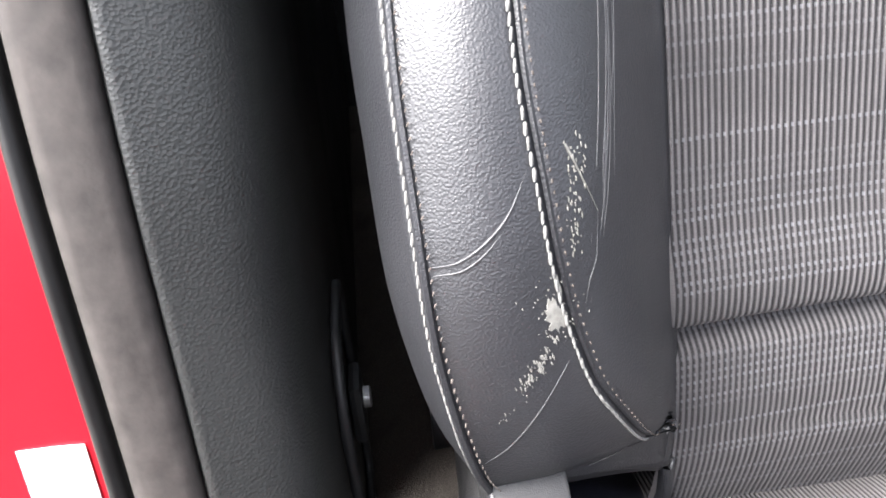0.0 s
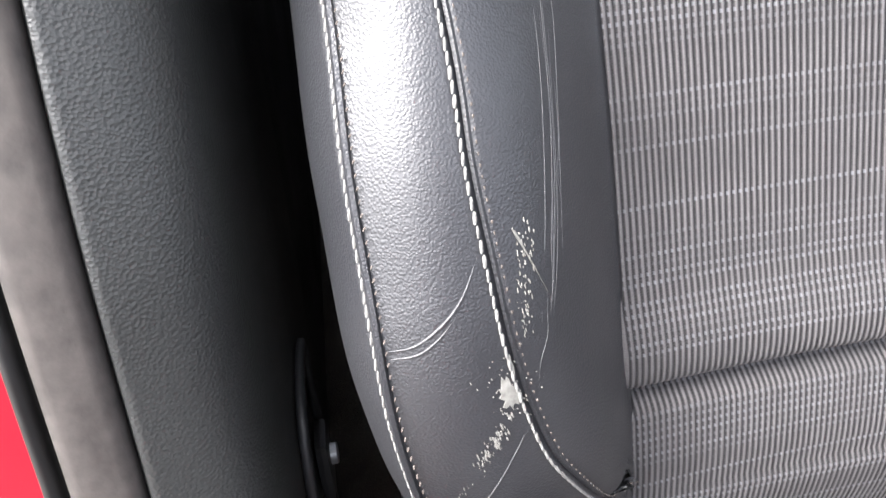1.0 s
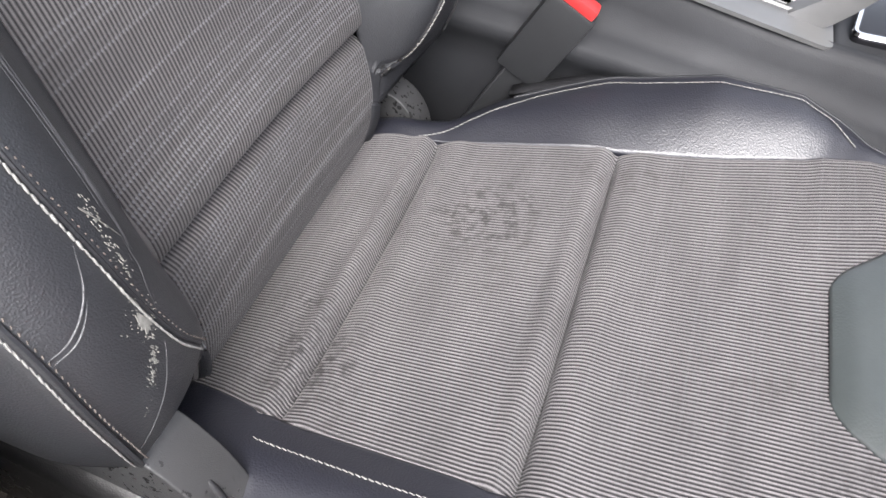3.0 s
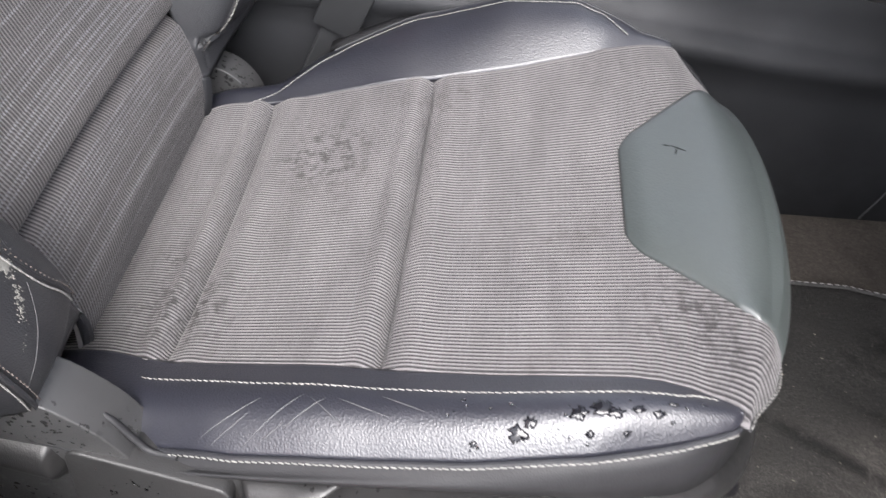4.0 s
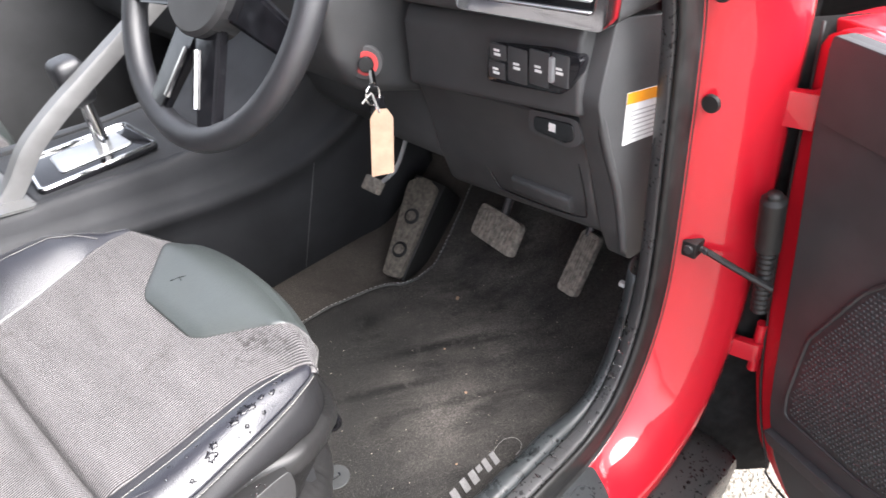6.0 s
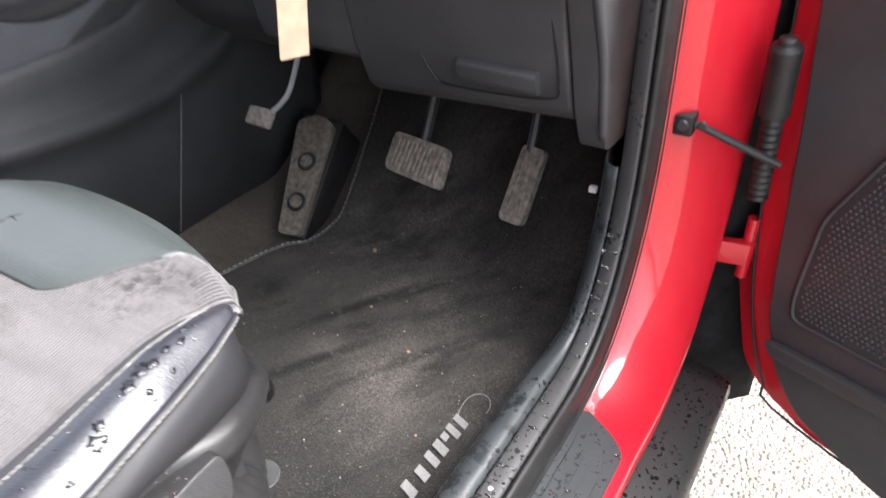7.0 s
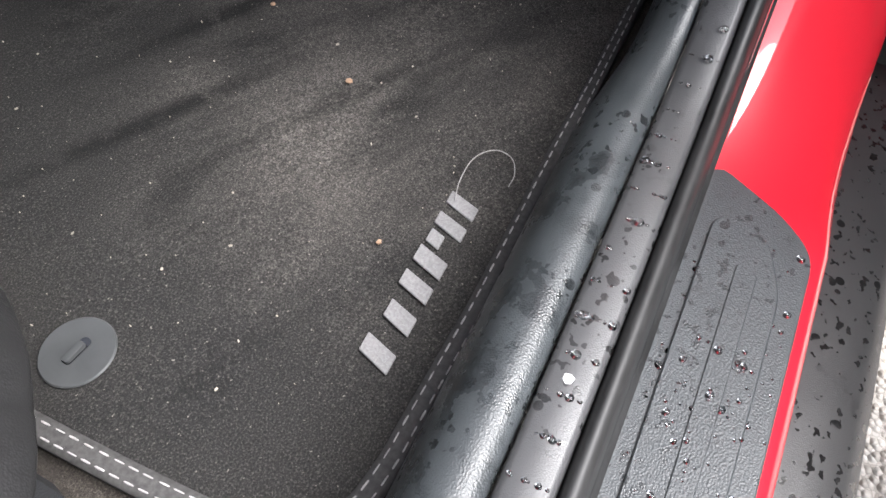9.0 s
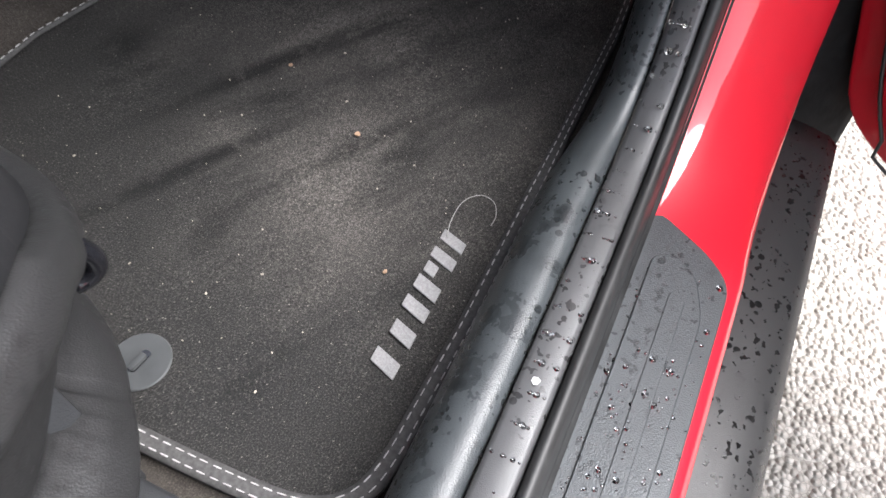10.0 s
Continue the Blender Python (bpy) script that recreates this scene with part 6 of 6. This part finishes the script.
# ---------------------------------------------------------------- closing the cabin
def build_cabin():
    # unseen roof; its edges and pale tone are set to shape the seat's light
    roof = part("ceiling", box((-2.2, -0.30, 1.13), (-0.08, 1.25, 1.17), 0.01), plain("headlining", (0.48, 0.47, 0.45), 0.9), None)
    tagged(roof, "unseen pale grey headlining that shapes the cabin light", "ceiling", kind="structure")
    far = part("wall_far", box((-2.0, 1.24, -0.1), (1.2, 1.29, 0.52), 0.01), DASH, None)
    tagged(far, "black far door panel", "door panel", kind="structure")
    # added wall, shuts light out of the rear cabin on the far side
    far_block = part("wall_far_rear", box((-2.0, 1.24, 0.522), (-0.62, 1.28, 1.14), 0.01), DARK_PLASTIC, None)
    tagged(far_block, "dark wall added to block light from the far rear side", "side trim", kind="structure")
    bulk = part("wall_front", box((0.88, -0.45, -0.3), (0.93, 1.25, 0.76), 0.01), carpet("bulkhead_felt", (0.022, 0.021, 0.020), (0.05, 0.046, 0.042), 0.6), None)
    tagged(bulk, "dark carpeted bulkhead", "bulkhead", kind="structure")
    # added wall, blocks light leaking past the wing into the footwell
    inner = part("wall_footwell", box((0.452, -0.3605, -0.05), (0.90, -0.3525, 0.77), 0.002), DARK_PLASTIC, None)
    tagged(inner, "black wall added to keep stray light out of the footwell", "kick panel", kind="structure")
    # unseen cover, added to stop sky light falling behind the dashboard
    cowl = part("cowl", box((0.655, -0.44, 0.715), (0.95, 1.25, 0.765), 0.01), DARK_PLASTIC, None)
    tagged(cowl, "black cover added behind the dashboard to block sky light", "cowl", kind="structure")
    # added walls up to the roof, so the space behind the seat stays dark
    rear = part("wall_rear", box((-2.05, -0.45, -0.1), (-2.0, 1.25, 1.14), 0.01), DARK_PLASTIC, None)
    tagged(rear, "dark wall added to close the rear of the cabin against light", "rear wall", kind="structure")
    side = part("wall_rear_side", box((-2.0, -0.48, -0.1), (-0.74, -0.345, 1.14), 0.01), DARK_PLASTIC, None)
    tagged(side, "dark side wall added to keep light out behind the seat", "side trim", kind="structure")
    floor2 = part("floor_rear", box((-2.0, -0.36, -0.06), (-0.72, 1.24, -0.014), 0.005), FLOOR_CARPET, None)
    tagged(floor2, "dark rear floor carpet", "floor", kind="structure")
    floor3 = part("floor_passenger", box((-0.72, 0.262, -0.06), (0.88, 1.24, -0.0125), 0.005), FLOOR_CARPET, None)
    tagged(floor3, "dark passenger floor carpet", "floor", kind="structure")


build_cabin()


# ---------------------------------------------------------------- rain, crumbs and dead leaves
def dome(verts, faces, c, r, h, rnd, normal=(0, 0, 1)):
    """One flattened drop standing on a surface."""
    n = Vector(normal).normalized()
    a = n.orthogonal().normalized()
    b = n.cross(a)
    base = len(verts)
    sx, sy, turn = rnd.uniform(0.8, 1.25), rnd.uniform(0.8, 1.25), rnd.uniform(0, 3.1)
    for ring, (f, g) in enumerate(((1.0, 0.0), (0.92, 0.45), (0.6, 0.86))):
        for k in range(8):
            w = 2 * math.pi * k / 8 + turn
            p = Vector(c) + a * (r * f * sx * math.cos(w)) + b * (r * f * sy * math.sin(w)) + n * (h * g)
            verts.append(tuple(p))
    verts.append(tuple(Vector(c) + n * h))
    for ring in range(2):
        for k in range(8):
            j = (k + 1) % 8
            faces.append((base + ring * 8 + k, base + ring * 8 + j, base + ring * 8 + 8 + j, base + ring * 8 + 8 + k))
    for k in range(8):
        faces.append((base + 16 + k, base + 16 + (k + 1) % 8, base + 24))
    faces.append(tuple(base + k for k in range(8))[::-1])


def drops(label, spots):
    rnd = random.Random(len(spots))
    verts, faces = [], []
    for c, n, r in spots:
        dome(verts, faces, c, r, r * rnd.uniform(0.45, 0.75), rnd, n)
    ob = part("raindrops", mesh_of(verts, faces), WATER, None, "", 180)
    return tagged(ob, label, "raindrops", kind="stuff")


def scatter_rain():
    rnd = random.Random(21)
    spots = []
    for k in range(420):
        x, y = rnd.uniform(-0.30, 0.20), rnd.uniform(-0.467, -0.413)
        z = 0.0476 if not -0.457 < y < -0.422 else (0.0504 if -0.443 < y < -0.434 and x < 0.14 else 0.0494)
        if x > 0.15 and y < -0.44 or x > 0.135 and z > 0.048:
            z = 0.0476
        spots.append(((x, y, z), (0, 0, 1), 0.0006 + 0.0017 * rnd.random() ** 3))
    drops("clear raindrops beaded on the black scuff plate", spots)
    spots = []
    for k in range(240):
        i = rnd.randrange(SILL_A, AT(0.35, 0.22))
        o, d = RING[i], OUT[i]
        y = rnd.uniform(-0.391, -0.375)
        n = -0.0086
        spots.append(((o[0] + d[0] * n, y, o[1] + d[1] * n), (-d[0], 0, -d[1]), 0.0006 + 0.0018 * rnd.random() ** 3))
    drops("clear raindrops on the grey step trim", spots)
    spots = []
    for k in range(620):
        i = rnd.randrange(AT(0.2, 0.0765), AT(0.36, 0.40))
        o, d = RING[i], OUT[i]
        prof = frame_profile(i)[3:8]
        q = rnd.uniform(0, len(prof) - 1.001)
        a, b = prof[int(q)], prof[int(q) + 1]
        n = a[0] + (b[0] - a[0]) * (q - int(q))
        y = a[1] + (b[1] - a[1]) * (q - int(q))
        spots.append(((o[0] + d[0] * n, y, o[1] + d[1] * n), (-d[0], -0.6 * FRONT[i], -d[1]), 0.0004 + 0.0010 * rnd.random() ** 3))
    drops("fine raindrops on the red paint", spots)
    spots = []
    for k in range(60):
        x = rnd.uniform(-0.31, -0.13)
        z = 0.228 + (x + 0.31) * 0.18 + rnd.uniform(-0.012, 0.010)
        spots.append(((x, -0.2706 + 0.50 * (z + 0.004 - 0.23), z + 0.004), (0, -1, 0.4), 0.0005 + 0.0011 * rnd.random() ** 2))
    for k in range(40):
        x = rnd.uniform(-0.452, -0.362)
        z = 0.236 - (x + 0.41) * 0.25 + rnd.uniform(-0.022, 0.02)
        spots.append(((x, -0.2678 + 0.30 * (z - 0.235), z), (0, -1, 0.3), 0.0004 + 0.0012 * rnd.random() ** 2))
    drops("raindrops on the seat lever and switch panel", spots)
    spots = []
    for k in range(40):
        x = rnd.uniform(-0.24, -0.05)
        p = rnd.uniform(0.45, 0.95)
        spots.append((tuple(np.array(bolster_point(x, -1, p)) + np.array((0, 0, 0.0001))), (0, -0.3, 1), 0.0005 + 0.0011 * rnd.random() ** 2))
    drops("raindrops on the black leather bolster", spots)


def chip(verts, faces, c, r, rnd, thick=0.0008):
    n = rnd.choice((5, 6, 7))
    base = len(verts)
    turn = rnd.uniform(0, 6.28)
    lx, ly = rnd.uniform(0.6, 1.6), rnd.uniform(0.5, 1.0)
    tilt = rnd.uniform(-0.25, 0.25)
    for h in (0, thick):
        for k in range(n):
            w = 2 * math.pi * k / n
            u, v = r * lx * math.cos(w) * rnd.uniform(0.75, 1.1), r * ly * math.sin(w) * rnd.uniform(0.75, 1.1)
            verts.append((c[0] + u * math.cos(turn) - v * math.sin(turn), c[1] + u * math.sin(turn) + v * math.cos(turn), c[2] + h + abs(tilt) * r + tilt * u))
    faces.append(tuple(base + k for k in range(n))[::-1])
    faces.append(tuple(base + n + k for k in range(n)))
    for k in range(n):
        j = (k + 1) % n
        faces.append((base + k, base + j, base + n + j, base + n + k))


def scatter_crumbs():
    rnd = random.Random(8)
    verts, faces = [], []
    for k in range(190):
        x, y = rnd.uniform(0.0, 0.6), rnd.uniform(-0.30, 0.11)
        chip(verts, faces, (x, y, mat_lift(x) + 0.0012), 0.0003 + 0.0008 * rnd.random() ** 4, rnd)
    ob = part("crumbs", mesh_of(verts, faces), CRUMB, None, "", 0)
    tagged(ob, "pale crumbs and grit scattered on the floor mat", "crumbs", kind="stuff")
    for name, x, y, r in (("dry_leaf", 0.425, 0.015, 0.0055), ("dry_leaf", 0.259, -0.159, 0.0036), ("dry_leaf", 0.310, -0.062, 0.0022), ("dry_leaf", 0.146, -0.244, 0.0026)):
        verts, faces = [], []
        chip(verts, faces, (x, y, 0.0022), r, rnd, 0.0012)
        tagged(part(name, mesh_of(verts, faces), LEAF, None, "", 0), "small scrap of dry brown leaf on the mat", "leaf", "leaf scraps")
    verts, faces = [], []
    chip(verts, faces, (0.071, -0.382, 0.0848), 0.0026, rnd, 0.0008)
    tagged(part("white_flake", mesh_of(verts, faces), WHITE, None, "", 0), "white flake stuck on the wet step trim", "flake")
    # pale dead stalk and a white clip low in the footwell side
    tagged(part("trim_clip", box((0.411, -0.337, 0.215), (0.419, -0.327, 0.223), 0.002, 2), WHITE, None), "small white clip on the footwell side panel", "clip")


scatter_rain()
scatter_crumbs()
